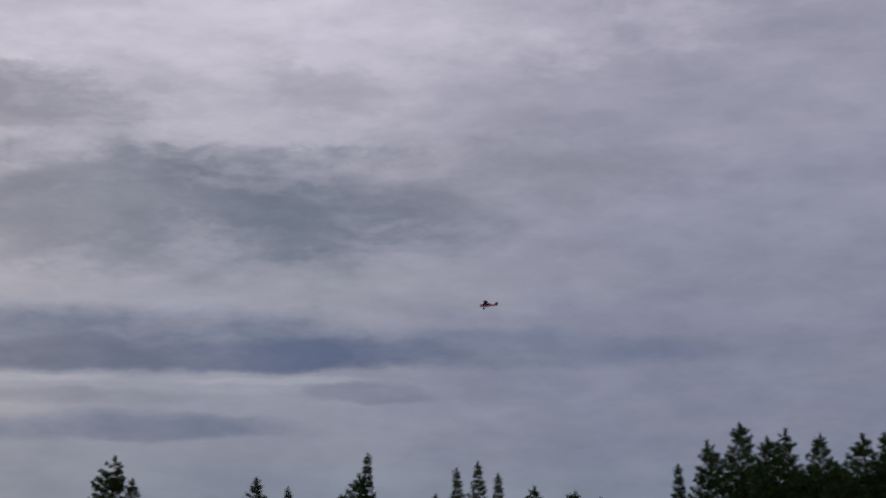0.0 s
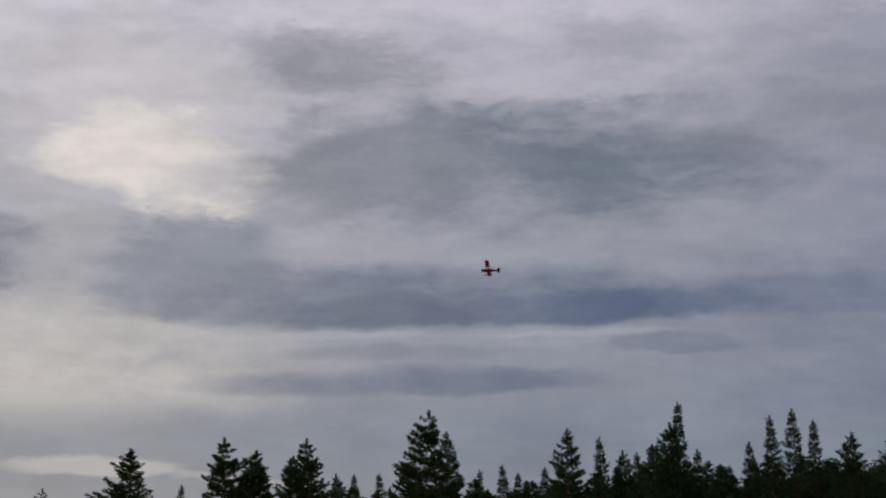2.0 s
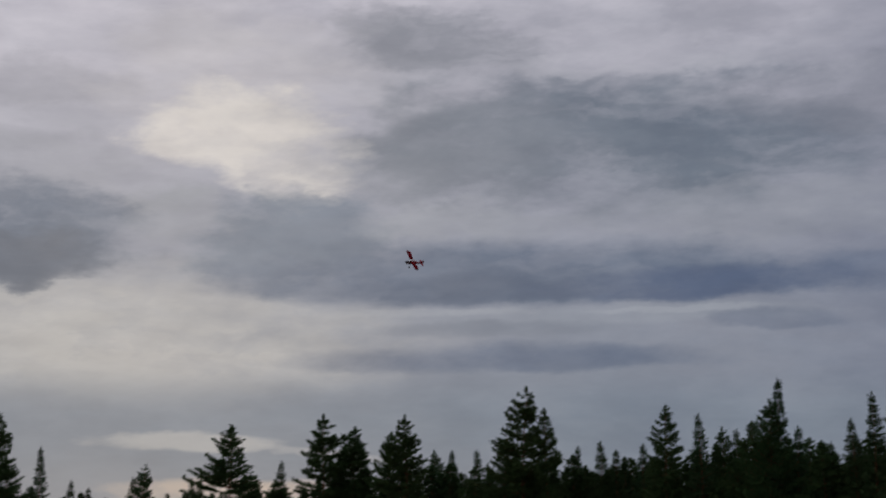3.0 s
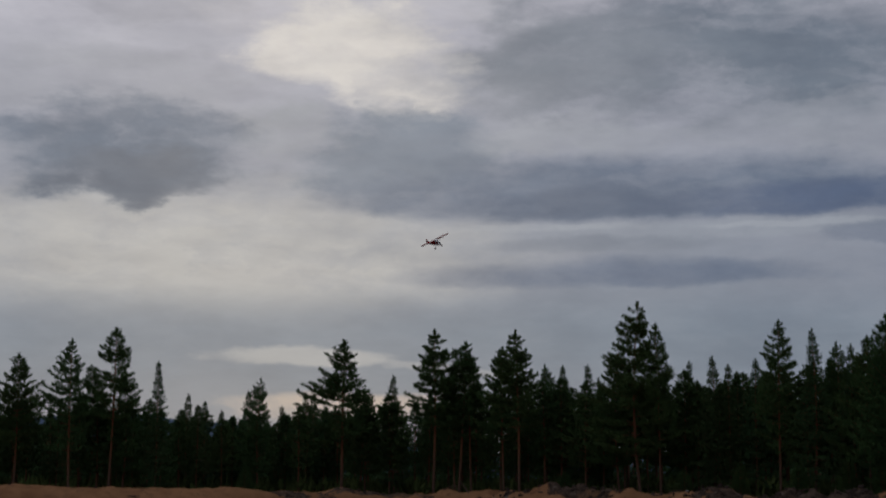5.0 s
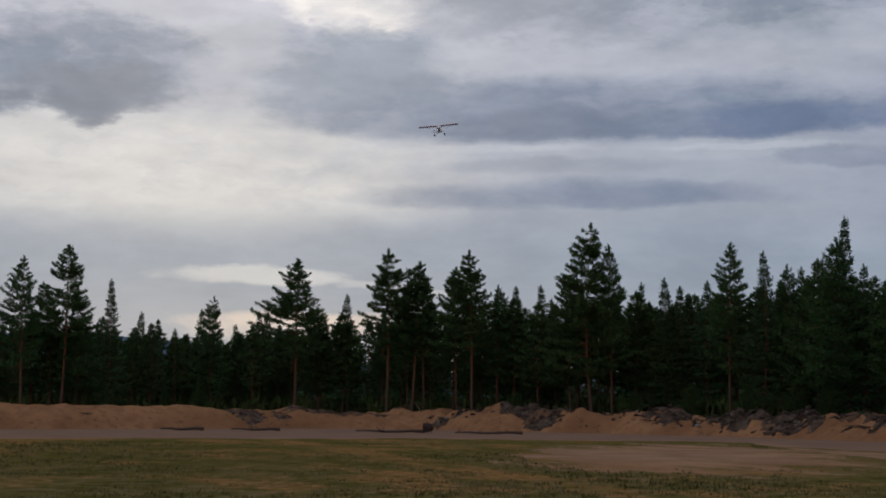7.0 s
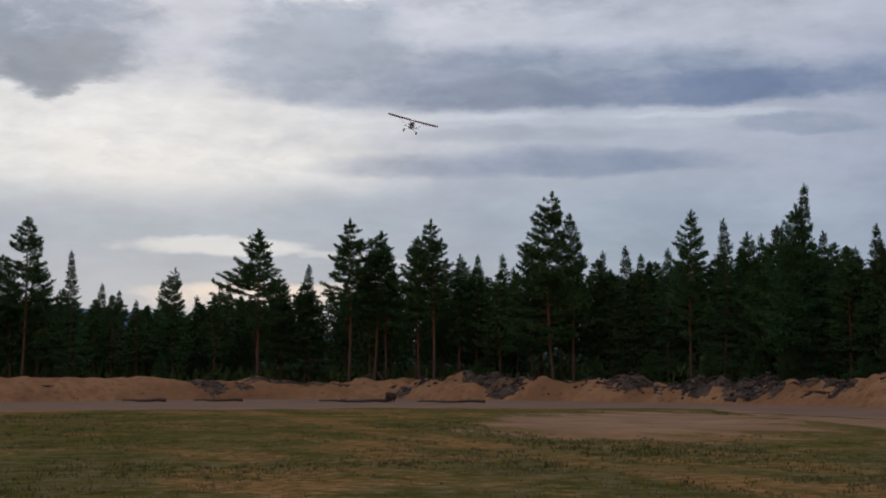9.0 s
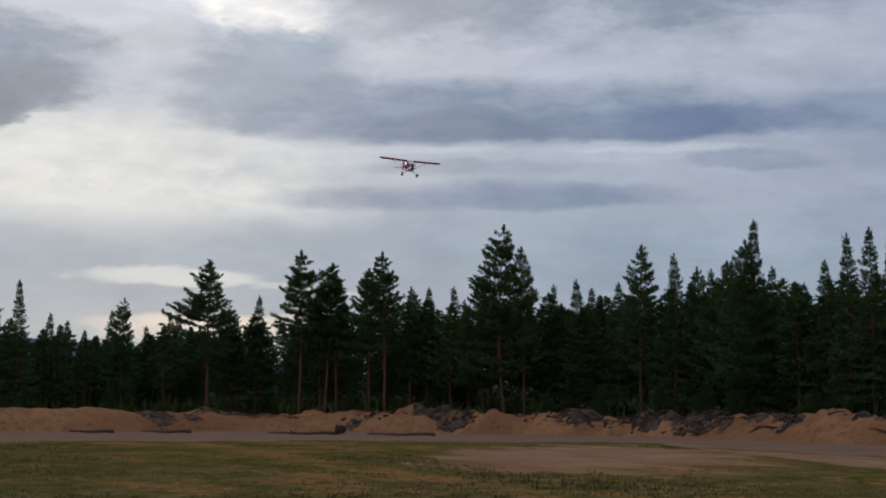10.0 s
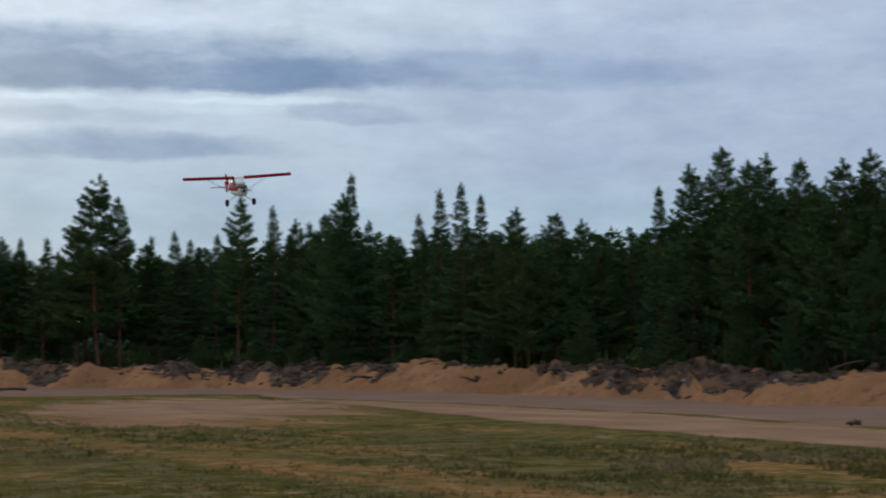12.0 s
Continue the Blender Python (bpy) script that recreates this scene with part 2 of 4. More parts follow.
def ground_material():
    """Grass of the field, the fan of bare sand, the sandy lane beside it with its grass strip, and the grey track before the bank."""
    m, n, b = material("field", 0.95, 0.0, 0.0)
    co = n.add("ShaderNodeTexCoord").outputs["Object"]
    x, y, z = n.split(co)
    u = n.math("ADD", n.math("MULTIPLY", x, 0.40), n.math("MULTIPLY", y, -0.92))
    cross = n.math("ADD", n.math("MULTIPLY", x, 0.92), n.math("MULTIPLY", y, 0.40))
    streak = n.noise(n.xyz(n.math("MULTIPLY", u, 0.20), n.math("MULTIPLY", cross, 0.50)), 1.0, 6, 0.6)
    patch = n.noise(co, 0.35, 5, 0.6)
    tuft = n.noise(co, 1.5, 5, 0.62)
    speck = n.noise(co, 3.4, 5, 0.65)
    grit = n.noise(co, 17.0, 3, 0.6)
    wave = n.math("SUBTRACT", patch, 0.5)
    fray = n.math("MULTIPLY_ADD", n.math("SUBTRACT", tuft, 0.5), 1.3, n.math("MULTIPLY", wave, 2.6))
    # the lane's near edge, and the far rim of the field
    near = n.math("SUBTRACT", n.math("MULTIPLY_ADD", n.math("MAXIMUM", n.math("SUBTRACT", 34.0, y), 0.0), -0.20, x), 13.1)
    near = n.math("MULTIPLY_ADD", fray, 0.45, near)
    rim = n.math("SUBTRACT", n.math("MULTIPLY_ADD", fray, 2.0, n.math("MULTIPLY_ADD", n.math("ABSOLUTE", x), 0.25, y)), 69.5)
    grass = n.math("MULTIPLY", n.smooth(near, 0.35, -0.35), n.smooth(rim, 1.2, -1.2))
    # the fan of bare sand
    fx = n.math("DIVIDE", n.math("SUBTRACT", n.math("MULTIPLY_ADD", n.math("SUBTRACT", y, 48.0), -0.12, x), 7.6), 4.6)
    fy = n.math("DIVIDE", n.math("SUBTRACT", y, 49.0), 11.5)
    fan = n.math("ADD", n.math("MULTIPLY", fx, fx), n.math("MULTIPLY", fy, fy))
    fan = n.math("MULTIPLY_ADD", n.math("SUBTRACT", streak, 0.5), 5.5, n.math("MULTIPLY_ADD", fray, 0.55, fan))
    bare = n.smooth(n.math("MULTIPLY_ADD", n.math("SUBTRACT", speck, 0.5), 1.6, fan), 2.1, 0.3, 0.0, 0.86)
    grass = n.math("MULTIPLY", grass, n.math("SUBTRACT", 1.0, bare))
    # the grass strip between lane and track
    bow = n.math("MULTIPLY", n.math("MAXIMUM", n.math("SUBTRACT", y, 38.0), 0.0), -0.24)
    strip = n.math("ABSOLUTE", n.math("SUBTRACT", n.math("SUBTRACT", x, 18.9), bow))
    strip = n.smooth(n.math("MULTIPLY_ADD", fray, 0.9, strip), 1.1, 0.1, 0.0, 0.85)
    strip = n.math("MULTIPLY", strip, n.math("MULTIPLY", n.smooth(patch, 0.36, 0.52), n.smooth(y, 64.0, 58.0)))
    grass = n.math("MAXIMUM", grass, strip)
    # bare spots and the worn belt in the grass
    blot = n.noise(n.mapped(co, (1, 0.6, 1), 0.35), 0.20, 5, 0.62)
    worn = n.math("MULTIPLY_ADD", n.math("SUBTRACT", speck, 0.5), 0.28, n.math("MULTIPLY_ADD", blot, 0.62, n.math("MULTIPLY", streak, 0.38)))
    worn = n.smooth(worn, 0.49, 0.60, 0.0, 0.85)
    belt = n.math("ABSOLUTE", n.math("SUBTRACT", n.math("MULTIPLY_ADD", n.math("SUBTRACT", y, 17.0), 0.27, x), 6.6))
    belt = n.smooth(n.math("MULTIPLY_ADD", fray, 0.8, belt), 1.3, 0.3, 0.0, 0.9)
    worn = n.math("MAXIMUM", worn, n.math("MULTIPLY", belt, n.smooth(streak, 0.36, 0.56)))
    worn = n.math("MULTIPLY", worn, n.smooth(near, -0.2, -2.2))
    # colours
    soil = n.mix(n.smooth(patch, 0.35, 0.7), (0.200, 0.120, 0.074), (0.290, 0.182, 0.112))
    soil = n.mix(n.smooth(streak, 0.46, 0.62, 0.0, 0.45), soil, (0.160, 0.096, 0.056))
    soil = n.mix(n.math("MULTIPLY", grit, 0.4), soil, (0.19, 0.122, 0.08))
    track = n.math("MAXIMUM", n.smooth(n.math("SUBTRACT", n.math("SUBTRACT", x, 19.4), bow), -0.6, 0.8), n.smooth(rim, -0.5, 2.0))
    soil = n.mix(n.math("MULTIPLY", track, 0.65), soil, (0.150, 0.102, 0.082))
    orange = n.mix(n.smooth(speck, 0.4, 0.7), (0.175, 0.092, 0.038), (0.345, 0.180, 0.070))
    soil = n.mix(n.math("MULTIPLY", bare, n.smooth(y, 46.0, 39.0, 0.0, 0.55)), soil, orange)
    green = n.mix(n.smooth(tuft, 0.34, 0.64), (0.054, 0.050, 0.012), (0.092, 0.078, 0.022))
    green = n.mix(n.smooth(patch, 0.42, 0.68, 0.0, 0.6), green, (0.120, 0.090, 0.036))
    dry = n.math("MULTIPLY", n.smooth(n.math("MULTIPLY_ADD", speck, 0.8, tuft), 0.86, 1.10, 0.0, 0.6), n.smooth(y, 46.0, 24.0, 0.15, 1.0))
    green = n.mix(dry, green, (0.150, 0.122, 0.074))
    green = n.mix(n.math("MULTIPLY", worn, 0.8), green, orange)
    dots = n.smooth(n.noise(co, 4.6, 3, 0.5), 0.61, 0.69, 0.0, 0.65)
    green = n.mix(dots, green, (0.026, 0.028, 0.010))
    cover = n.smooth(n.math("MULTIPLY_ADD", n.math("SUBTRACT", speck, 0.5), 1.3, n.math("MULTIPLY_ADD", n.math("SUBTRACT", tuft, 0.5), 0.9, grass)), 0.22, 0.78)
    n.put(b.inputs["Base Color"], n.mix(cover, soil, green))
    bump(n, b, n.math("ADD", speck, n.math("MULTIPLY", grit, 0.4)), 0.8, 0.05)
    return m


def plain_material(name, colour, rough=0.5, spread=0.15, scale=20.0, metal=0.0, spec=0.4):
    m, n, b = material(name, rough, metal, spec)
    f = n.noise(n.add("ShaderNodeTexCoord").outputs["Object"], scale, 4)
    n.put(b.inputs["Base Color"], n.mix(n.math("MULTIPLY", f, spread * 2), colour, tuple(c * 0.55 for c in colour)))
    return m


PINE = foliage_material("pine_needles", (0.030, 0.061, 0.025), (0.069, 0.124, 0.043))
SPRUCE = foliage_material("spruce_needles", (0.026, 0.055, 0.025), (0.059, 0.108, 0.043))
YOUNG = foliage_material("young_needles", (0.028, 0.058, 0.023), (0.062, 0.112, 0.038))
SHRUB = foliage_material("shrub_leaves", (0.03, 0.05, 0.015), (0.09, 0.12, 0.04))
GRASS = foliage_material("grass_blades", (0.060, 0.056, 0.014), (0.115, 0.098, 0.032))
STRAW = foliage_material("dry_blades", (0.115, 0.092, 0.046), (0.19, 0.152, 0.088))
WEED = foliage_material("weed_leaves", (0.026, 0.030, 0.010), (0.055, 0.060, 0.018))
BARK, BANK, TURF, FIELD = bark_material(), bank_material(), turf_material(), ground_material()
PEAT = plain_material("peat", (0.06, 0.046, 0.038), 0.95, 0.4, 6.0, 0.0, 0.0)
DEADWOOD = plain_material("dead_wood", (0.10, 0.07, 0.055), 0.9, 0.5, 8.0, 0.0, 0.0)
ROCK = plain_material("stone", (0.24, 0.22, 0.20), 0.9, 0.4, 5.0, 0.0, 0.0)
# green woods shifted to blue-grey: the air's haze is mixed into this colour
HILL = plain_material("hazy_far_woods", (0.10, 0.14, 0.20), 1.0, 0.3, 0.02, 0.0, 0.0)
def film_material(name, colour, glow_through):
    """Covering film stretched over ribs: it lets some daylight through."""
    m, n, b = material(name, 0.55, 0.0, 0.05)
    f = n.noise(n.add("ShaderNodeTexCoord").outputs["Object"], 9.0, 4)
    c = n.mix(n.math("MULTIPLY", f, 0.3), colour, tuple(v * 0.6 for v in colour))
    n.put(b.inputs["Base Color"], c)
    thin, both, out = n.add("ShaderNodeBsdfTranslucent"), n.add("ShaderNodeMixShader"), n.add("ShaderNodeOutputMaterial")
    n.put(thin.inputs[0], c)
    n.put(both.inputs[0], glow_through), n.put(both.inputs[1], b.outputs[0]), n.put(both.inputs[2], thin.outputs[0])
    for old in [o for o in n.tree.nodes if o.bl_idname == "ShaderNodeOutputMaterial" and o != out]:
        n.tree.nodes.remove(old)
    n.put(out.inputs[0], both.outputs[0])
    return m


RED = film_material("red_film", (0.40, 0.009, 0.020), 0.12)
WING_RED = film_material("red_wing_film", (0.21, 0.003, 0.010), 0.14)
WHITE = plain_material("white_film", (0.78, 0.77, 0.74), 0.4, 0.06, 9.0)
RUBBER = plain_material("rubber", (0.025, 0.022, 0.022), 0.8, 0.2, 30.0)
STEEL = plain_material("steel", (0.45, 0.44, 0.43), 0.4, 0.1, 30.0, 0.8)
DARK = plain_material("dark_cowl", (0.05, 0.03, 0.03), 0.5, 0.2, 20.0)
GLASS, gn, gb = material("windscreen", 0.08, 0.0, 0.5)
gb.inputs["Base Color"].default_value, gb.inputs["Transmission Weight"].default_value = (0.93, 0.93, 0.92, 1), 0.15


# ---- mesh helpers ----
def mesh_object(name, verts, faces, mat, parent=None, label=""):
    me = bpy.data.meshes.new(name)
    me.from_pydata([tuple(v) for v in verts], [], [tuple(f) for f in faces])
    me.materials.append(mat)
    ob = new(name, me)
    ob.parent = parent
    return tagged(ob, label)


def part(name, bm, mat, parent, label="", smooth=True):
    me = bpy.data.meshes.new(name)
    bmesh.ops.recalc_face_normals(bm, faces=bm.faces[:])
    bm.to_mesh(me)
    bm.free()
    for p in me.polygons:
        p.use_smooth = smooth
    me.materials.append(mat)
    ob = new(name, me)
    ob.parent = parent
    return tagged(ob, label)


def loft(rings, close=True, caps=True):
    """A bmesh skin through rings of equal count."""
    bm = bmesh.new()
    rows = [[bm.verts.new(p) for p in r] for r in rings]
    k = len(rows[0])
    for a, b in zip(rows, rows[1:]):
        for i in range(k if close else k - 1):
            bm.faces.new((a[i], a[(i + 1) % k], b[(i + 1) % k], b[i]))
    if caps and close:
        bm.faces.new(rows[0])
        bm.faces.new(rows[-1])
    return bm


def tube_data(points, radii, sides=6):
    """Vertices and faces of a tapered tube along points."""
    verts, faces = [], []
    for i, p in enumerate(points):
        p = Vector(p)
        d = (Vector(points[min(i + 1, len(points) - 1)]) - Vector(points[max(i - 1, 0)])).normalized()
        s = d.cross(Vector((0.3, 0.2, 1)) if abs(d.z) < 0.9 else Vector((1, 0.2, 0))).normalized()
        t = d.cross(s)
        for j in range(sides):
            a = 2 * math.pi * j / sides
            verts.append(p + (s * math.cos(a) + t * math.sin(a)) * radii[i])
    for i in range(len(points) - 1):
        for j in range(sides):
            a, b = i * sides + j, i * sides + (j + 1) % sides
            faces.append((a, b, b + sides, a + sides))
    return verts, faces


def join(chunks):
    verts, faces = [], []
    for v, f in chunks:
        k = len(verts)
        verts.extend(v)
        faces.extend(tuple(i + k for i in q) for q in f)
    return verts, faces


def tube(points, radii, sides=8):
    v, f = tube_data(points, radii, sides)
    bm = bmesh.new()
    vs = [bm.verts.new(p) for p in v]
    for q in f:
        bm.faces.new([vs[i] for i in q])
    bm.faces.new(vs[:sides])
    bm.faces.new(vs[-sides:])
    return bm


# ---- the lie of the land: foot of the bulldozed bank ----
FOOT = [(-90, 60), (-60, 76), (-38, 84), (-22, 86), (-13, 91), (-5, 94), (5, 87), (14, 77.5), (20.6, 64), (23.6, 52), (25.4, 43), (26.6, 36), (28.5, 20), (30, 0), (31, -40)]


def along(points, step):
    """Even points on a smooth line through the given ones."""
    pts = [Vector((*p, 0)) for p in points]
    fine_pts = []
    for i in range(len(pts) - 1):
        a, b, c, d = pts[max(i - 1, 0)], pts[i], pts[i + 1], pts[min(i + 2, len(pts) - 1)]
        for k in range(24):
            t = k / 24
            fine_pts.append(0.5 * (2 * b + (c - a) * t + (2 * a - 5 * b + 4 * c - d) * t * t + (3 * b - a - 3 * c + d) * t ** 3))
    fine_pts.append(pts[-1])
    out, left = [fine_pts[0]], step
    for a, b in zip(fine_pts, fine_pts[1:]):
        d = (b - a).length
        while d >= left:
            a = a + (b - a) * (left / d)
            out.append(a)
            d, left = (b - a).length, step
        left -= d
    return out


LINE = along(FOOT, 0.25)


def foot_range(az_deg):
    """Distance from the camera to the bank's foot in that direction."""
    best = min(LINE[::4], key=lambda p: abs((math.degrees(math.atan2(p.x, p.y)) - az_deg + 180) % 360 - 180))
    return math.hypot(best.x, best.y)


def place(az_deg, r, z=0.0):
    a = radians(az_deg)
    return Vector((math.sin(a) * r, math.cos(a) * r, z))


# ---- ground ----
def make_ground():
    rings = [0.0] + [3.0 * 1.035 ** i for i in range(95)] + [90 * 1.25 ** i for i in range(18)]
    n = 160
    verts, faces = [(0, 0, 0)], []
    for r in rings[1:]:
        for j in range(n):
            a = 2 * math.pi * j / n
            x, y = math.sin(a) * r, math.cos(a) * r
            z = 0.06 * noise.noise(Vector((x * 0.12, y * 0.12, 1))) + 0.025 * noise.noise(Vector((x * 0.6, y * 0.6, 5))) if r < 75 else -0.02
            verts.append((x, y, z))
    for j in range(n):
        faces.append((0, 1 + (j + 1) % n, 1 + j))
    for i in range(len(rings) - 2):
        for j in range(n):
            a, b = 1 + i * n + j, 1 + i * n + (j + 1) % n
            faces.append((a, b, b + n, a + n))
    ob = mesh_object("ground", verts, [f[::-1] for f in faces], FIELD)
    for p in ob.data.polygons:
        p.use_smooth = True
    return tagged(ob, "worn airfield of short grass and sandy soil", "ground", kind="structure")


def rubble(x, y, w):
    """Above zero where dark peat, turf and roots lie on the sand of the bank."""
    az_deg = math.degrees(math.atan2(x, y))
    lean_w = w * 0.8
    v = 1.5 * noise.noise(Vector((x * 0.25 + lean_w * 0.16, y * 0.25 - lean_w * 0.10, 40))) + 0.9 * noise.noise(Vector((x * 0.8 + lean_w * 0.3, y * 0.8 - lean_w * 0.25, 41))) + 0.30 * noise.noise(Vector((x * 2.6, y * 2.6, 42)))
    v += float(np.interp(w, (-1, 0.2, 0.8, 1.6, 3.0, 5), (-1.6, -0.8, -0.15, 0.05, 0.10, 0.25)))
    return v + float(np.interp(az_deg, (-20, -9, -4, 0, 6, 26, 33, 38), (-1.25, -0.85, -0.42, -0.06, 0.05, 0.15, 0.55, 0.55)))


def bank_height(x, y, w):
    """Height of the bank at (x, y), w metres behind its foot."""
    az_deg = math.degrees(math.atan2(x, y))
    top = float(np.interp(az_deg, (-40, -16, -9, -4, 3, 10, 18, 24, 30, 40), (1.65, 1.52, 1.34, 1.2, 1.15, 1.15, 1.1, 1.0, 0.9, 0.8)))
    ridge = 0.30 - abs(noise.noise(Vector((x * 0.55 + w * 0.20, y * 0.55 - w * 0.12, 23)))) * 1.1
    heap = 0.9 + 0.50 * noise.noise(Vector((x * 0.30, y * 0.30, 3))) + 0.36 * noise.noise(Vector((x * 0.75, y * 0.75, 7))) + 0.55 * ridge + 0.18 * noise.noise(Vector((x * 1.5 + y * 0.4, y * 1.1, 17)))
    smooth_side = float(np.interp(az_deg, (-12, -4, 3), (0.18, 0.55, 1.0)))
    heap = 1 + (heap - 1) * smooth_side
    shape = max(0.0, math.sin(math.pi * min(1, max(0, w / 7.0)) ** 0.75))
    furrow = abs(noise.noise(Vector(((x - w * 0.7) * 0.95, (y + w * 0.5) * 0.95, 51))))
    heap += float(np.interp(az_deg, (12, 24), (0.0, 1.5))) * (0.20 - furrow)
    coarse = 0.4 + 1.1 * min(1, max(0, rubble(x, y, w) * 2 + 0.3))
    rough = (0.13 * noise.noise(Vector((x * 2.1, y * 2.1, 1))) + 0.09 * noise.noise(Vector((x * 4.6, y * 4.6, 2)))) * smooth_side * coarse
    return max(-0.3, shape * (top * heap + rough) - 0.10)


def bank_point(i, w):
    p = LINE[i]
    d = (LINE[min(i + 3, len(LINE) - 1)] - LINE[max(i - 3, 0)]).normalized()
    q = p + Vector((-d.y, d.x, 0)) * w
    wob = 0.9 * noise.noise(Vector((p.x * 0.3, p.y * 0.3, 9)))
    return q.x, q.y, bank_height(q.x, q.y, w + wob)


def make_bank():
    steps = [k * 9.6 / 38 - 1.3 for k in range(39)]
    verts = [bank_point(i, w) for i in range(len(LINE)) for w in steps]
    k = len(steps)
    faces = [(i * k + j, i * k + j + 1, (i + 1) * k + j + 1, (i + 1) * k + j) for i in range(len(LINE) - 1) for j in range(k - 1)]
    ob = mesh_object("sand_bank", verts, [f[::-1] for f in faces], BANK)
    ob.data.materials.append(TURF)
    for q, p in enumerate(ob.data.polygons):
        p.use_smooth = True
        i, j = divmod(q, k - 1)
        x, y, z = verts[i * k + j]
        p.material_index = int(rubble(x, y, steps[j]) > 0)
    return tagged(ob, "bulldozed bank of orange sand and dark peat", "earth bank", kind="structure")


def make_hill():
    verts, faces = [], []
    for i in range(81):
        a = -60 + i * 1.5
        h = 70 + 45 * noise.noise(Vector((a * 0.09, 0, 4))) + 8 * noise.noise(Vector((a * 0.8, 0, 4)))
        h *= float(np.interp(a, (-60, -20, -10, 0, 60), (1.5, 1.65, 1.5, 0.7, 0.7)))
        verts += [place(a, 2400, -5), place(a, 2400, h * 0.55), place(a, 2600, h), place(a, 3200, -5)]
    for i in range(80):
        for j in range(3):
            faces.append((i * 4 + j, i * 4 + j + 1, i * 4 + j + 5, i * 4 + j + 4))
    return tagged(mesh_object("far_hill", verts, faces, HILL), "low wooded hill tinted blue for the haze of distance", "hill", kind="structure")


# ---- trees ----
def needles(tips, rng, count, size, width):
    """Sprays of narrow pointed blades round the twigs; tips: rows of place, direction and scale."""
    tips = np.asarray(tips)
    m = len(tips)
    p = np.repeat(tips[:, :3], count, 0)
    k = np.repeat(tips[:, 6:7], count, 0)
    d = np.repeat(tips[:, 3:6], count, 0) * 0.9 + rng.normal(0, 0.40, (m * count, 3))
    d[:, 2] += 0.15
    d /= np.linalg.norm(d, axis=1)[:, None]
    s = np.cross(d, rng.normal(0, 1, (m * count, 3)))
    s /= np.linalg.norm(s, axis=1)[:, None] + 1e-9
    ln = k * size * rng.uniform(0.6, 1.25, (m * count, 1))
    p = p + k * rng.normal(0, size * 0.22, p.shape)
    wd = k * width * rng.uniform(0.7, 1.3, (m * count, 1))
    verts = np.stack([p - s * wd * 0.5, p + s * wd * 0.5, p + d * ln], 1).reshape(-1, 3)
    faces = np.arange(len(verts)).reshape(-1, 3)
    return verts.tolist(), faces.tolist()


def crown_profile(kind, t):
    """Reach of the limbs, as a share of the greatest, t from crown base to top."""
    if kind == "spruce":
        return 0.98 * (1 - t) ** 1.05 * (0.75 + 0.25 * min(1, t * 6))
    if kind == "young":
        return 1.12 * (1 - t) ** 0.92 * min(1, 0.65 + t * 2.5)
    return 1.22 * (1 - t) ** 0.88 * min(1.0, 0.55 + t * 1.7)


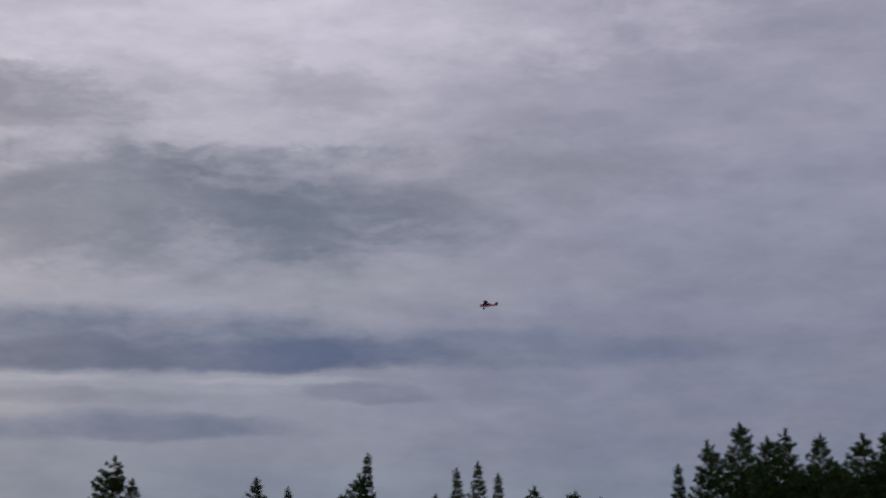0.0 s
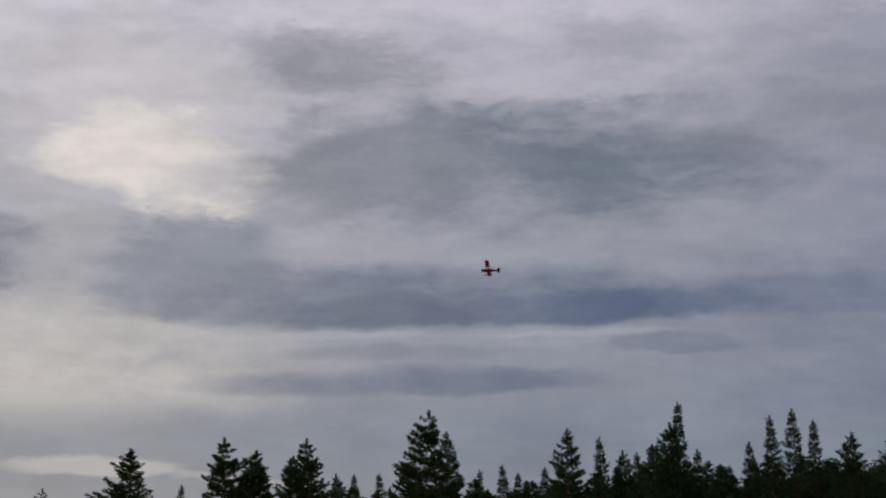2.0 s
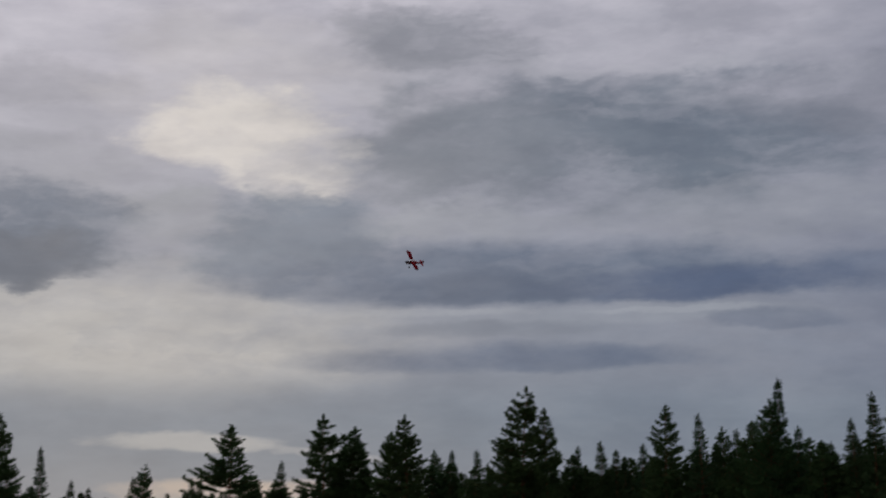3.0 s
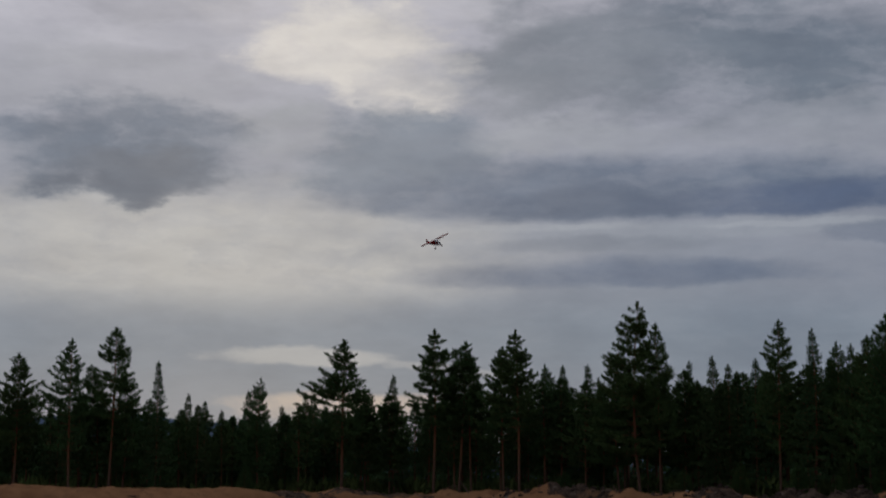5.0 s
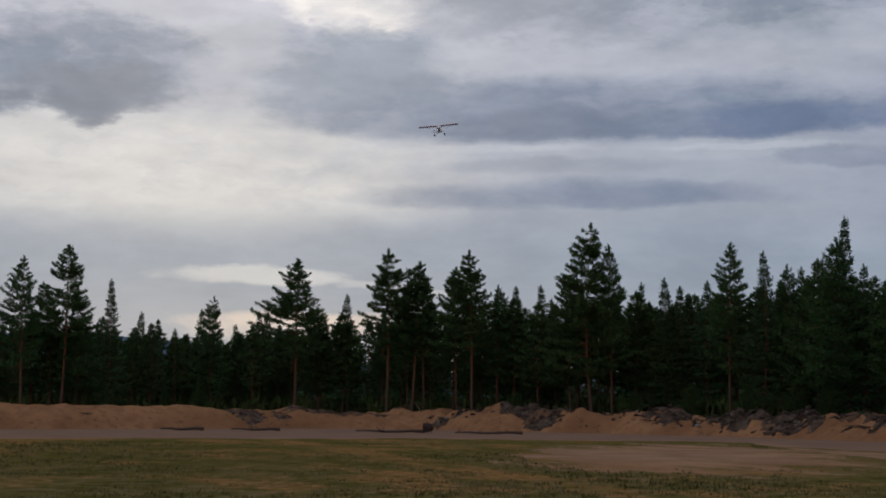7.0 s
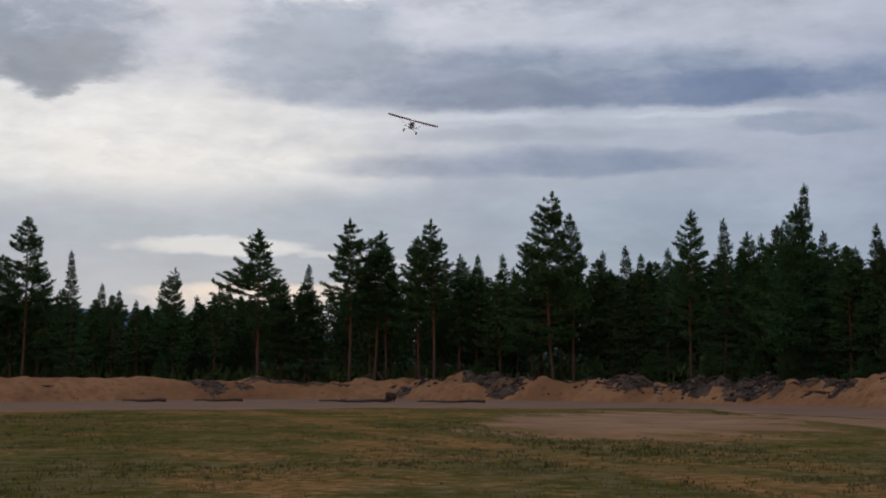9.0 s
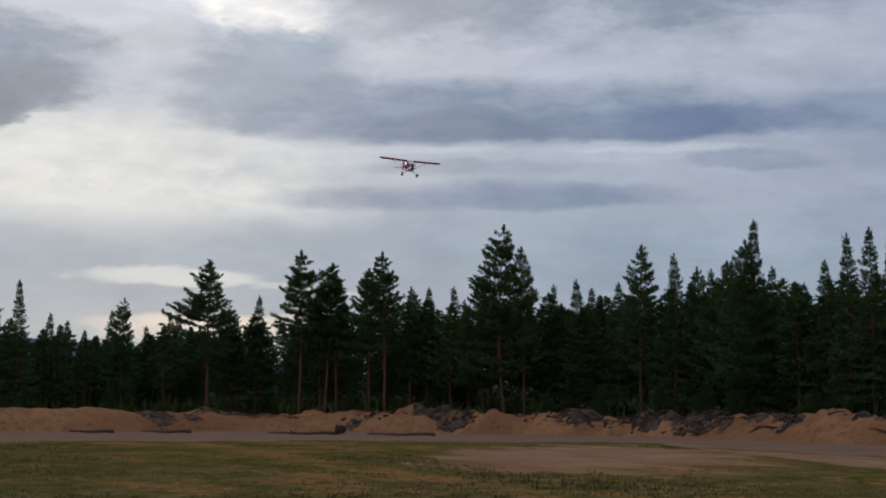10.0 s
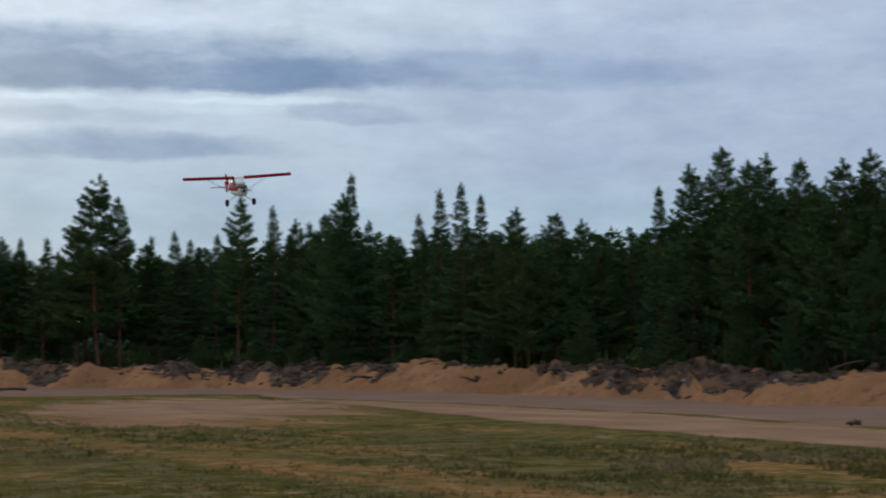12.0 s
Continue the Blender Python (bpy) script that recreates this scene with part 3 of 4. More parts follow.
def make_tree(name, kind, seed, height, base, reach, blades, grain=1.0):
    """A conifer of the given height, its crown from base (a share of the height) up."""
    rng = np.random.default_rng(seed)
    root = new(name)
    lean = rng.normal(0, 0.012, 2)
    bow = rng.normal(0, 0.10, 2)

    def stem(z):
        t = z / height
        return np.array([lean[0] * z + bow[0] * math.sin(t * 3), lean[1] * z + bow[1] * math.sin(t * 3.4), z])

    r0 = 0.0085 * height
    zs = np.linspace(0, height, 15)
    pts = [stem(z) for z in zs]
    wood = [tube_data(pts, [max(0.012, r0 * (1 - 0.93 * (z / height)) * (1.25 if z < 0.2 else 1)) for z in zs], 8)]
    tips = []
    z = base * height
    gap = {"pine": 0.46, "spruce": 0.36, "young": 0.38}[kind]
    for zz in np.arange(base * height * 0.45, base * height, 0.7) if kind == "pine" else []:
        a = rng.uniform(0, 6.28)
        o = stem(zz)
        e = o + np.array([math.cos(a), math.sin(a), -0.15]) * rng.uniform(0.25, 0.8)
        wood.append(tube_data([o, e], [0.018, 0.006], 3))
    lump = rng.uniform(0.64, 1.14, 200)
    side = rng.uniform(0, 6.28)
    step = 0.155 * grain
    up = np.array([0, 0, 1.0])
    whorl = 0
    while z < height * 0.97:
        t = (z - base * height) / (height * (1 - base))
        n = int(rng.integers(4, 7)) if kind != "pine" else int(rng.integers(3, 6))
        turn = rng.uniform(0, 6.28)
        for b in range(n):
            a = turn + b * 6.283 / n + rng.normal(0, 0.25)
            ln = reach * crown_profile(kind, t) * lump[(whorl * 7 + b) % 200] * (1 + 0.22 * math.cos(a - side))
            if kind == "pine" and rng.random() < 0.14:
                continue
            ln = max(ln, 0.13)
            small = min(1.0, 0.62 + 0.20 * (height - z))
            rise = {"spruce": -0.30 + 0.66 * t, "young": 0.14 + 0.40 * t, "pine": 0.03 + 0.38 * t}[kind] + rng.normal(0, 0.11)
            o = stem(z + rng.normal(0, 0.06))
            out = np.array([math.cos(a), math.sin(a), 0])
            k = max(2, int(ln / step) + 1)
            bend = {"spruce": 0.20, "young": 0.18, "pine": 0.20}[kind]
            line = [o + out * ln * f + up * (ln * (rise * f + bend * f * f)) for f in np.linspace(0, 1, k + 1)]
            wood.append(tube_data([line[0], line[len(line) // 2], line[-1]], [0.010 + 0.010 * ln, 0.007 + 0.005 * ln, 0.004], 3))
            start = {"spruce": 0.12, "young": 0.15, "pine": 0.24 - 0.16 * t}[kind]
            for i in range(1, k + 1):
                f = i / k
                if f < start:
                    continue
                d = line[i] - line[i - 1]
                d = d / (np.linalg.norm(d) + 1e-9)
                tips.append((*line[i], *d, small))
                flank = np.cross(d, up)
                span = ln * 0.36 * (1.12 - f) + 0.07
                m = max(1, int(span / (step * 1.35)))
                for sgn in (-1, 1):
                    dd = d * 0.75 + flank * sgn + up * (0.10 if kind == "spruce" else 0.22)
                    dd = dd / np.linalg.norm(dd)
                    for q in range(m):
                        w = span * (q + rng.uniform(0.6, 1.1)) / m
                        tips.append((*(line[i] + (flank * sgn + d * 0.5) * w + rng.normal(0, 0.035, 3)), *dd, small))
        z += gap * rng.uniform(0.7, 1.35) * (1.0 - 0.55 * t)
        whorl += 1
    for k in range(14):
        q = k / 14
        tips.append((*(stem(height * 0.955) + up * (0.042 * height * q)), rng.normal(0, 0.75 * (1 - q)), rng.normal(0, 0.75 * (1 - q)), 0.9, 0.85))
    size = {"spruce": 0.165, "young": 0.165, "pine": 0.20}[kind] * grain ** 0.5
    v, f = join(wood)
    mesh_object("trunk", v, f, BARK, root)
    v, f = needles(tips, rng, blades, size, {"spruce": 0.060, "young": 0.054, "pine": 0.076}[kind] * grain)
    mesh_object("crown", v, f, {"spruce": SPRUCE, "young": YOUNG, "pine": PINE}[kind], root)
    return root


KINDS = {
    # name: kind, seed, height, crown base, reach, blades, coarseness of the needles
    "pine_a": ("pine", 11, 12.0, 0.46, 2.0, 8, 1.0),
    "pine_b": ("pine", 12, 12.0, 0.38, 2.3, 8, 1.0),
    "pine_c": ("pine", 13, 12.0, 0.50, 1.8, 8, 1.0),
    "pine_d": ("pine", 14, 12.0, 0.26, 2.6, 7, 1.0),
    "pine_e": ("pine", 15, 12.0, 0.34, 2.1, 7, 1.0),
    "spruce_a": ("spruce", 21, 12.0, 0.20, 2.15, 4, 1.05),
    "spruce_b": ("spruce", 22, 12.0, 0.15, 1.95, 4, 1.05),
    "young_a": ("young", 31, 9.0, 0.24, 2.15, 7, 0.95),
    "young_b": ("young", 32, 9.0, 0.30, 2.0, 7, 0.95),
    "young_c": ("young", 33, 9.0, 0.36, 2.05, 7, 0.95),
    "back_a": ("spruce", 41, 12.0, 0.30, 1.9, 3, 1.9),
    "back_b": ("pine", 42, 12.0, 0.40, 1.95, 4, 1.9),
    "back_c": ("pine", 43, 12.0, 0.34, 1.9, 4, 1.9),
}
USED = {}


def plant(kind, az_deg, top, back, wide=1.0, label="", group="edge of the wood"):
    """A tree whose tip stands at elevation top (degrees) in direction az_deg, back metres behind the bank's foot."""
    r = foot_range(az_deg) + back
    p = place(az_deg, r, -0.05)
    h = r * math.tan(radians(top)) + EYE[2] + 0.05
    spec = KINDS[kind]
    s = h / spec[2]
    turn = (az_deg * 37.7 + back * 51.3) % 360
    m = Matrix.LocRotScale(p, Euler((0, 0, radians(turn))), (s ** 0.6 * wide * 1.12, s ** 0.6 * wide * 1.12, s))
    word = "spruce_tree" if spec[0] == "spruce" else "pine_tree"
    if kind not in USED:
        ob = make_tree(word, *spec)
        ob.matrix_basis = m
        USED[kind] = ob
    else:
        src = USED[kind]
        keep = src.matrix_basis.copy()
        src.matrix_basis = Matrix.Identity(4)
        ob = copy_thing(src, m)
        src.matrix_basis = keep
    text = {"pine": "tall dark green pine with a bare reddish trunk", "spruce": "narrow dark green spruce with drooping limbs",
            "young": "young dense green pine with limbs low down"}[spec[0]]
    return tagged(ob, label or text, "tree", group)


def plant_edge():
    big = "big old pine with a broad layered crown"
    # the foremost trees, from the far end of the clearing towards the near end
    plant("pine_b", -16.41, 4.45, 12, 0.9)
    plant("pine_e", -14.53, 5.0, 9, 0.85)
    plant("pine_c", -13.21, 5.42, 10, 0.9, "slender pine with a sparse narrow crown")
    plant("pine_d", -12.75, 3.95, 11, 0.85)
    plant("pine_d", -13.9, 4.1, 13, 0.8)
    plant("spruce_b", -11.56, 4.25, 10, 0.75)
    plant("spruce_a", -10.41, 3.13, 16, 0.8)
    plant("spruce_b", -9.83, 2.87, 15, 0.8)
    plant("spruce_a", -9.23, 2.55, 22, 0.9)
    plant("pine_d", -7.9, 3.7, 12, 0.7)
    plant("spruce_a", -8.3, 3.25, 16, 0.8)
    plant("spruce_b", -7.24, 2.7, 15, 0.9)
    plant("spruce_a", -6.34, 3.2, 16, 0.8)
    plant("spruce_b", -5.89, 3.2, 18, 0.9)
    plant("pine_b", -4.99, 5.1, 8, 1.05)
    plant("pine_d", -4.4, 3.6, 12, 0.9)
    plant("spruce_a", -3.07, 3.85, 11, 0.85)
    plant("pine_a", -1.72, 5.5, 8, 1.0)
    plant("pine_c", -0.81, 5.05, 9, 1.0)
    plant("pine_a", -0.33, 4.65, 10, 0.9)
    plant("pine_b", 0.85, 4.85, 9, 0.85)
    plant("pine_a", 1.37, 5.46, 7.5, 0.95, "tall pine with a long bare orange trunk")
    plant("young_a", 2.34, 4.2, 14, 0.8)
    plant("spruce_a", 2.99, 4.2, 15, 0.8)
    plant("spruce_b", 3.73, 4.2, 14, 0.9)
    plant("spruce_a", 4.18, 3.75, 16, 0.8)
    plant("pine_d", 5.74, 6.45, 8, 0.95, big)
    plant("pine_e", 6.41, 5.65, 9, 0.8)
    plant("pine_d", 5.0, 5.0, 9, 0.75)
    plant("spruce_b", 7.58, 4.3, 14, 0.8)
    plant("spruce_a", 8.24, 4.48, 12, 0.85)
    plant("spruce_b", 8.85, 4.18, 12, 0.9)
    plant("spruce_a", 9.75, 4.38, 13, 0.9)
    plant("pine_e", 10.58, 5.72, 10, 0.8)
    plant("spruce_a", 11.7, 5.4, 10, 0.8)
    plant("young_a", 12.63, 4.9, 12, 0.8)
    plant("spruce_b", 13.03, 4.8, 13, 0.8)
    plant("young_b", 13.62, 5.1, 11, 0.85)
    plant("young_a", 14.31, 5.85, 9, 0.9)
    plant("spruce_b", 14.76, 6.56, 10, 0.8, "tall spruce with a thin spire")
    plant("spruce_a", 15.36, 4.9, 11, 0.9)
    plant("spruce_b", 16.21, 4.3, 12, 0.9)
    plant("spruce_a", 17.05, 5.1, 12, 0.85)
    plant("spruce_b", 17.69, 5.98, 10, 0.8)
    plant("spruce_a", 18.66, 6.22, 10, 0.8)
    plant("spruce_b", 19.31, 5.8, 11, 0.8)
    plant("young_a", 20.59, 5.3, 10, 0.9)
    plant("young_b", 22.0, 5.08, 10, 1.0)
    plant("young_a", 22.99, 4.85, 11, 0.85)
    plant("young_b", 23.69, 4.3, 12, 0.8)
    plant("spruce_b", 24.64, 4.1, 13, 0.8)
    plant("spruce_b", 25.72, 5.95, 10, 0.8)
    plant("young_a", 26.87, 6.75, 9, 0.9)
    plant("young_c", 28.05, 7.32, 10, 0.85)
    plant("young_c", 28.96, 6.8, 9, 0.9)
    plant("young_a", 29.55, 7.06, 10, 0.8)
    plant("young_c", 30.82, 6.82, 10, 0.75)
    plant("young_c", 31.36, 5.7, 9, 0.8)
    plant("young_a", 32.2, 6.8, 9.5, 0.9)
    plant("young_a", 33.17, 7.08, 10, 0.9)
    plant("young_c", 34.4, 6.9, 10, 0.9)
    plant("young_a", 35.6, 7.3, 9, 0.9)
    # saplings before the wood
    for a, top, back in ((33.19, 3.97, 8), (21.03, 3.6, 8.5), (30.54, 2.24, 7.8), (9.2, 0.75, 8), (11.2, 0.7, 8), (12.9, 0.85, 8), (7.2, 0.5, 8), (-8.4, 0.5, 8),
                         (16.6, 0.6, 8), (19.5, 1.1, 8.2), (23.1, 1.5, 8), (26.1, 1.7, 8), (3.0, 0.4, 8), (28.6, 2.0, 8.2), (14.0, 1.0, 8.3)):
        plant("young_a" if int(a * 10) % 2 else "young_b", a, top, back, 0.75, "small young pine behind the earth bank", "saplings")
    # second and third rows
    rng = random.Random(5)
    for row, (back, n) in enumerate(((12.5, 78), (18, 66))):
        for i in range(n):
            a = -19 + 56 * (i + rng.uniform(0.1, 0.9)) / n
            roof = float(np.interp(a, (-19, -12, -8, -4, 2, 8, 14, 20, 24, 28, 37), (2.7, 2.6, 2.1, 2.7, 3.3, 3.5, 3.9, 4.2, 3.5, 5.0, 5.6)))
            plant(rng.choice(("back_a", "back_b", "back_c")), a,
                  roof * rng.uniform(0.92, 1.16), back + rng.uniform(-2, 3), rng.uniform(0.85, 1.1), group="inner wood")


def make_deep_wood():
    """The depth of the wood: many plain conifers in one piece."""
    rng = np.random.default_rng(77)
    stems, tips = [], []
    for i in range(620):
        a = rng.uniform(-45, 60)
        r = foot_range(a) + 22 + 50 * rng.random()
        p = place(a, r)
        h = r * math.tan(radians(float(np.interp(a, (-40, -10, 0, 12, 20, 30, 60), (2.5, 2.0, 2.7, 3.2, 3.6, 4.4, 4.8))))) + 1.6
        h *= rng.uniform(0.75, 1.1)
        stems.append(tube_data([p, p + Vector((0, 0, h))], [0.13, 0.02], 5))
        for z in np.arange(0.08 * h, h, 0.55):
            reach = 1.9 * (1 - z / h) ** 0.7 + 0.15
            for k in range(5):
                t = rng.uniform(0, 6.283)
                for q in (0.45, 0.9):
                    tips.append((p.x + math.cos(t) * reach * q, p.y + math.sin(t) * reach * q, z + rng.normal(0, 0.15), math.cos(t), math.sin(t), 0.1, 1.0))
    v, f = join(stems)
    tagged(mesh_object("deep_wood_trunks", v, f, BARK), "dim trunks deep in the wood", "wood", kind="stuff")
    v, f = needles(tips, rng, 4, 0.55, 0.26)
    tagged(mesh_object("deep_wood", v, f, SPRUCE), "dark conifer foliage deep in the wood", "wood", kind="stuff")


def make_undergrowth():
    rng = np.random.default_rng(8)
    tips = []
    for i in range(1500):
        a = rng.uniform(-20, 38)
        r = foot_range(a) + rng.uniform(6.6, 11)
        p = place(a, r)
        for k in range(6):
            tips.append((p.x + rng.normal(0, 0.25), p.y + rng.normal(0, 0.25), rng.uniform(0.05, 0.7), 0, 0, 1, 1.0))
    for i in range(2600):
        a = rng.uniform(-20, 38)
        p = place(a, foot_range(a) + rng.uniform(11, 42))
        for k in range(6):
            tips.append((p.x + rng.normal(0, 0.45), p.y + rng.normal(0, 0.45), rng.uniform(0.05, 1.5), 0, 0, 1, 1.9))
    v, f = needles(tips, rng, 4, 0.3, 0.09)
    tagged(mesh_object("undergrowth", v, f, SHRUB), "low green undergrowth at the edge of the wood", "undergrowth", kind="stuff")


def make_grass():
    """Short tufts on the near field, green, dry and dark."""
    rng = np.random.default_rng(3)
    kinds = {"grass": ([], []), "dry_grass": ([], []), "weeds": ([], [])}
    tufts = 0
    while tufts < 17000:
        y = 13 + 48 * rng.random() ** 1.7
        x = rng.uniform(-0.33, 0.78) * y
        streak = noise.noise(Vector((x * 0.5, y * 0.22, 0)))
        clump = noise.noise(Vector((x * 0.8, y * 0.8, 2)))
        fan = ((x - 7.6 - (y - 48) * 0.12) / 4.6) ** 2 + ((y - 49) / 11.5) ** 2
        belt = abs(x + (y - 17) * 0.27 - 6.6)
        if x > 12.9 + max(0, 34 - y) * 0.2 or fan + streak < 1.1 or streak > 0.34 or clump < rng.uniform(-0.9, 0.3) or belt < rng.uniform(0, 1.2):
            continue
        tufts += 1
        pick = noise.noise(Vector((x * 0.35, y * 0.35, 12))) + rng.normal(0, 0.35)
        verts, faces = kinds["dry_grass" if pick > 0.28 else "weeds" if pick < -0.80 else "grass"]
        tall = rng.uniform(0.6, 1.3) * (1.2 if pick < -0.80 else 1.0)
        for k in range(5):
            a = rng.uniform(0, 6.28)
            bx, by = x + rng.normal(0, 0.05), y + rng.normal(0, 0.05)
            c, q = 0.017 * math.cos(a), 0.017 * math.sin(a)
            i = len(verts)
            verts += [(bx - c, by - q, -0.05), (bx + c, by + q, -0.05), (bx + rng.normal(0, 0.03), by + rng.normal(0, 0.03), tall * rng.uniform(0.015, 0.06))]
            faces.append((i, i + 1, i + 2))
    for name, mat, label in (("grass", GRASS, "short olive green grass of the field"), ("dry_grass", STRAW, "dry pale grass among the green"), ("weeds", WEED, "dark low weeds in the field")):
        tagged(mesh_object(name, *kinds[name], mat), label, "grass", kind="stuff")


# ---- clutter along the bank ----
def lump_data(p, size, rng, flat_z=0.7):
    verts, faces = [], []
    n, m = 7, 4
    shift = Vector((rng.uniform(0, 99), rng.uniform(0, 99), 0))
    for i in range(m + 1):
        th = math.pi * i / m
        for j in range(n):
            ph = 2 * math.pi * j / n
            d = Vector((math.sin(th) * math.cos(ph), math.sin(th) * math.sin(ph), math.cos(th)))
            k = size * (0.75 + 0.6 * noise.noise(d * 1.3 + shift))
            verts.append(Vector(p) + Vector((d.x * k, d.y * k, d.z * k * flat_z)))
    for i in range(m):
        for j in range(n):
            a, b = i * n + j, i * n + (j + 1) % n
            faces.append((a, b, b + n, a + n))
    return verts, faces


def make_clutter():
    rng = random.Random(21)
    clods = []
    for i in range(0, len(LINE)):
        x, y, z = bank_point(i, 2)
        a = math.degrees(math.atan2(x, y))
        if not -20 < a < 38 or y < 0:
            continue
        dense = float(np.interp(a, (-20, -8, -3, 1, 8, 38), (0.03, 0.08, 0.4, 0.8, 1.0, 0.85)))
        gather = 0.5 + 0.9 * noise.noise(Vector((x * 0.35, y * 0.35, 30)))
        for k in range(9):
            if rng.random() < dense * gather:
                w = rng.choice((rng.uniform(0.5, 4.0), rng.uniform(1.4, 3.6)))
                q = bank_point(i, w)
                if rubble(q[0], q[1], w) < -0.15 and rng.random() < 0.85:
                    continue
                clods.append(lump_data((q[0], q[1], q[2] + 0.02), rng.uniform(0.05, 0.20), rng))
        if rng.random() < dense * 0.24:
            q = Vector(bank_point(i, rng.uniform(0.8, 3.6)))
            d = Vector((rng.gauss(0, 1), rng.gauss(0, 0.6), rng.uniform(-0.1, 0.4))).normalized() * rng.uniform(0.4, 1.4)
            ob = mesh_object("torn_root", *tube_data([q - d * 0.3, q + d * 0.4 + Vector((0, 0, 0.06)), q + d], [0.05, 0.035, 0.012], 5), DEADWOOD)
            tagged(ob, "torn root sticking out of the earth bank", "root", "roots in the bank")
        if rng.random() < dense * 0.12:
            q = bank_point(i, rng.uniform(0.3, 3.4))
            ob = mesh_object("stone", *lump_data((q[0], q[1], q[2] + 0.03), rng.uniform(0.07, 0.2), rng, 0.6), ROCK)
            tagged(ob, "grey stone lying on the heaped soil", "stone", "stones on the bank")
    tagged(mesh_object("peat_clods", *join(clods), PEAT), "dark clods of peat and turf on the bank", "clods", kind="stuff")


def make_log(name, az_deg, r, length, radius, turn, label, plate=0.0):
    """A felled trunk on the ground; plate: radius of its root plate."""
    rng = random.Random(int(r * 10))
    root = new(name)
    root.matrix_basis = Matrix.Translation(place(az_deg, r, radius * 0.8)) @ Matrix.Rotation(radians(turn), 4, "Z")
    pts = [(-length * t, 0.08 * math.sin(t * 5), 0.03 * math.sin(t * 9)) for t in (0, 0.2, 0.4, 0.6, 0.8, 1)]
    part("trunk", tube(pts, [radius * (1 - 0.6 * t) for t in (0, 0.2, 0.4, 0.6, 0.8, 1)], 8), DEADWOOD, root)
    if plate:
        v, f = lump_data((0.12, 0, plate * 0.62), plate, rng, 0.95)
        v = [Vector((p.x * 1.15, p.y, p.z)) for p in v]
        mesh_object("root_plate", v, f, PEAT, root, "dark earth-caked root plate")
        for k in range(9):
            a = k * 0.7
            e = (0.15 + rng.uniform(-0.1, 0.25), math.cos(a) * plate * 1.25, plate * 0.62 + math.sin(a) * plate * 0.95)
            part("root", tube([(0, 0, plate * 0.5), e], [0.06, 0.015], 5), DEADWOOD, root)
    for k in range(4):
        t = rng.uniform(0.3, 0.95)
        k2 = min(1.0, length / 3)
        e = (-length * t - 0.2 * k2, rng.uniform(-0.5, 0.5) * k2, rng.uniform(0.05, 0.3) * k2)
        part("limb", tube([(-length * t, 0, 0), e], [0.03, 0.008], 5), DEADWOOD, root)
    return tagged(root, label, "log")


# ---- the model aircraft: nose towards +y, wings along x ----
def oval(y, w, h, z, n=14, square=2.6):
    out = []
    for j in range(n):
        a = 2 * math.pi * (j + 0.5) / n
        c, s = math.cos(a), math.sin(a)
        out.append((math.copysign(abs(c) ** (2 / square), c) * w, y, z + math.copysign(abs(s) ** (2 / square), s) * h))
    return out


def foil(x, y, z, chord, thick):
    prof = ((0.5, 0.0), (0.44, 0.55), (0.25, 0.95), (0.0, 0.9), (-0.3, 0.5), (-0.5, 0.05), (-0.5, -0.02), (-0.2, -0.12), (0.2, -0.25), (0.42, -0.3))
    return [(x, y + a * chord, z + b * thick) for a, b in prof]


def fin_panel(outline, thick, axis):
    """A thin rounded panel from an outline in the (y, other) plane; axis: the way of its thickness."""
    rings = []
    for s, k in ((-0.5, 0.97), (-0.2, 1.0), (0.2, 1.0), (0.5, 0.97)):
        cy = sum(p[0] for p in outline) / len(outline)
        co = sum(p[1] for p in outline) / len(outline)
        ring = []
        for y, o in outline:
            yy, oo = cy + (y - cy) * k, co + (o - co) * k
            ring.append((s * thick, yy, oo) if axis == "x" else (oo, yy, s * thick))
        rings.append(ring)
    return loft(rings)


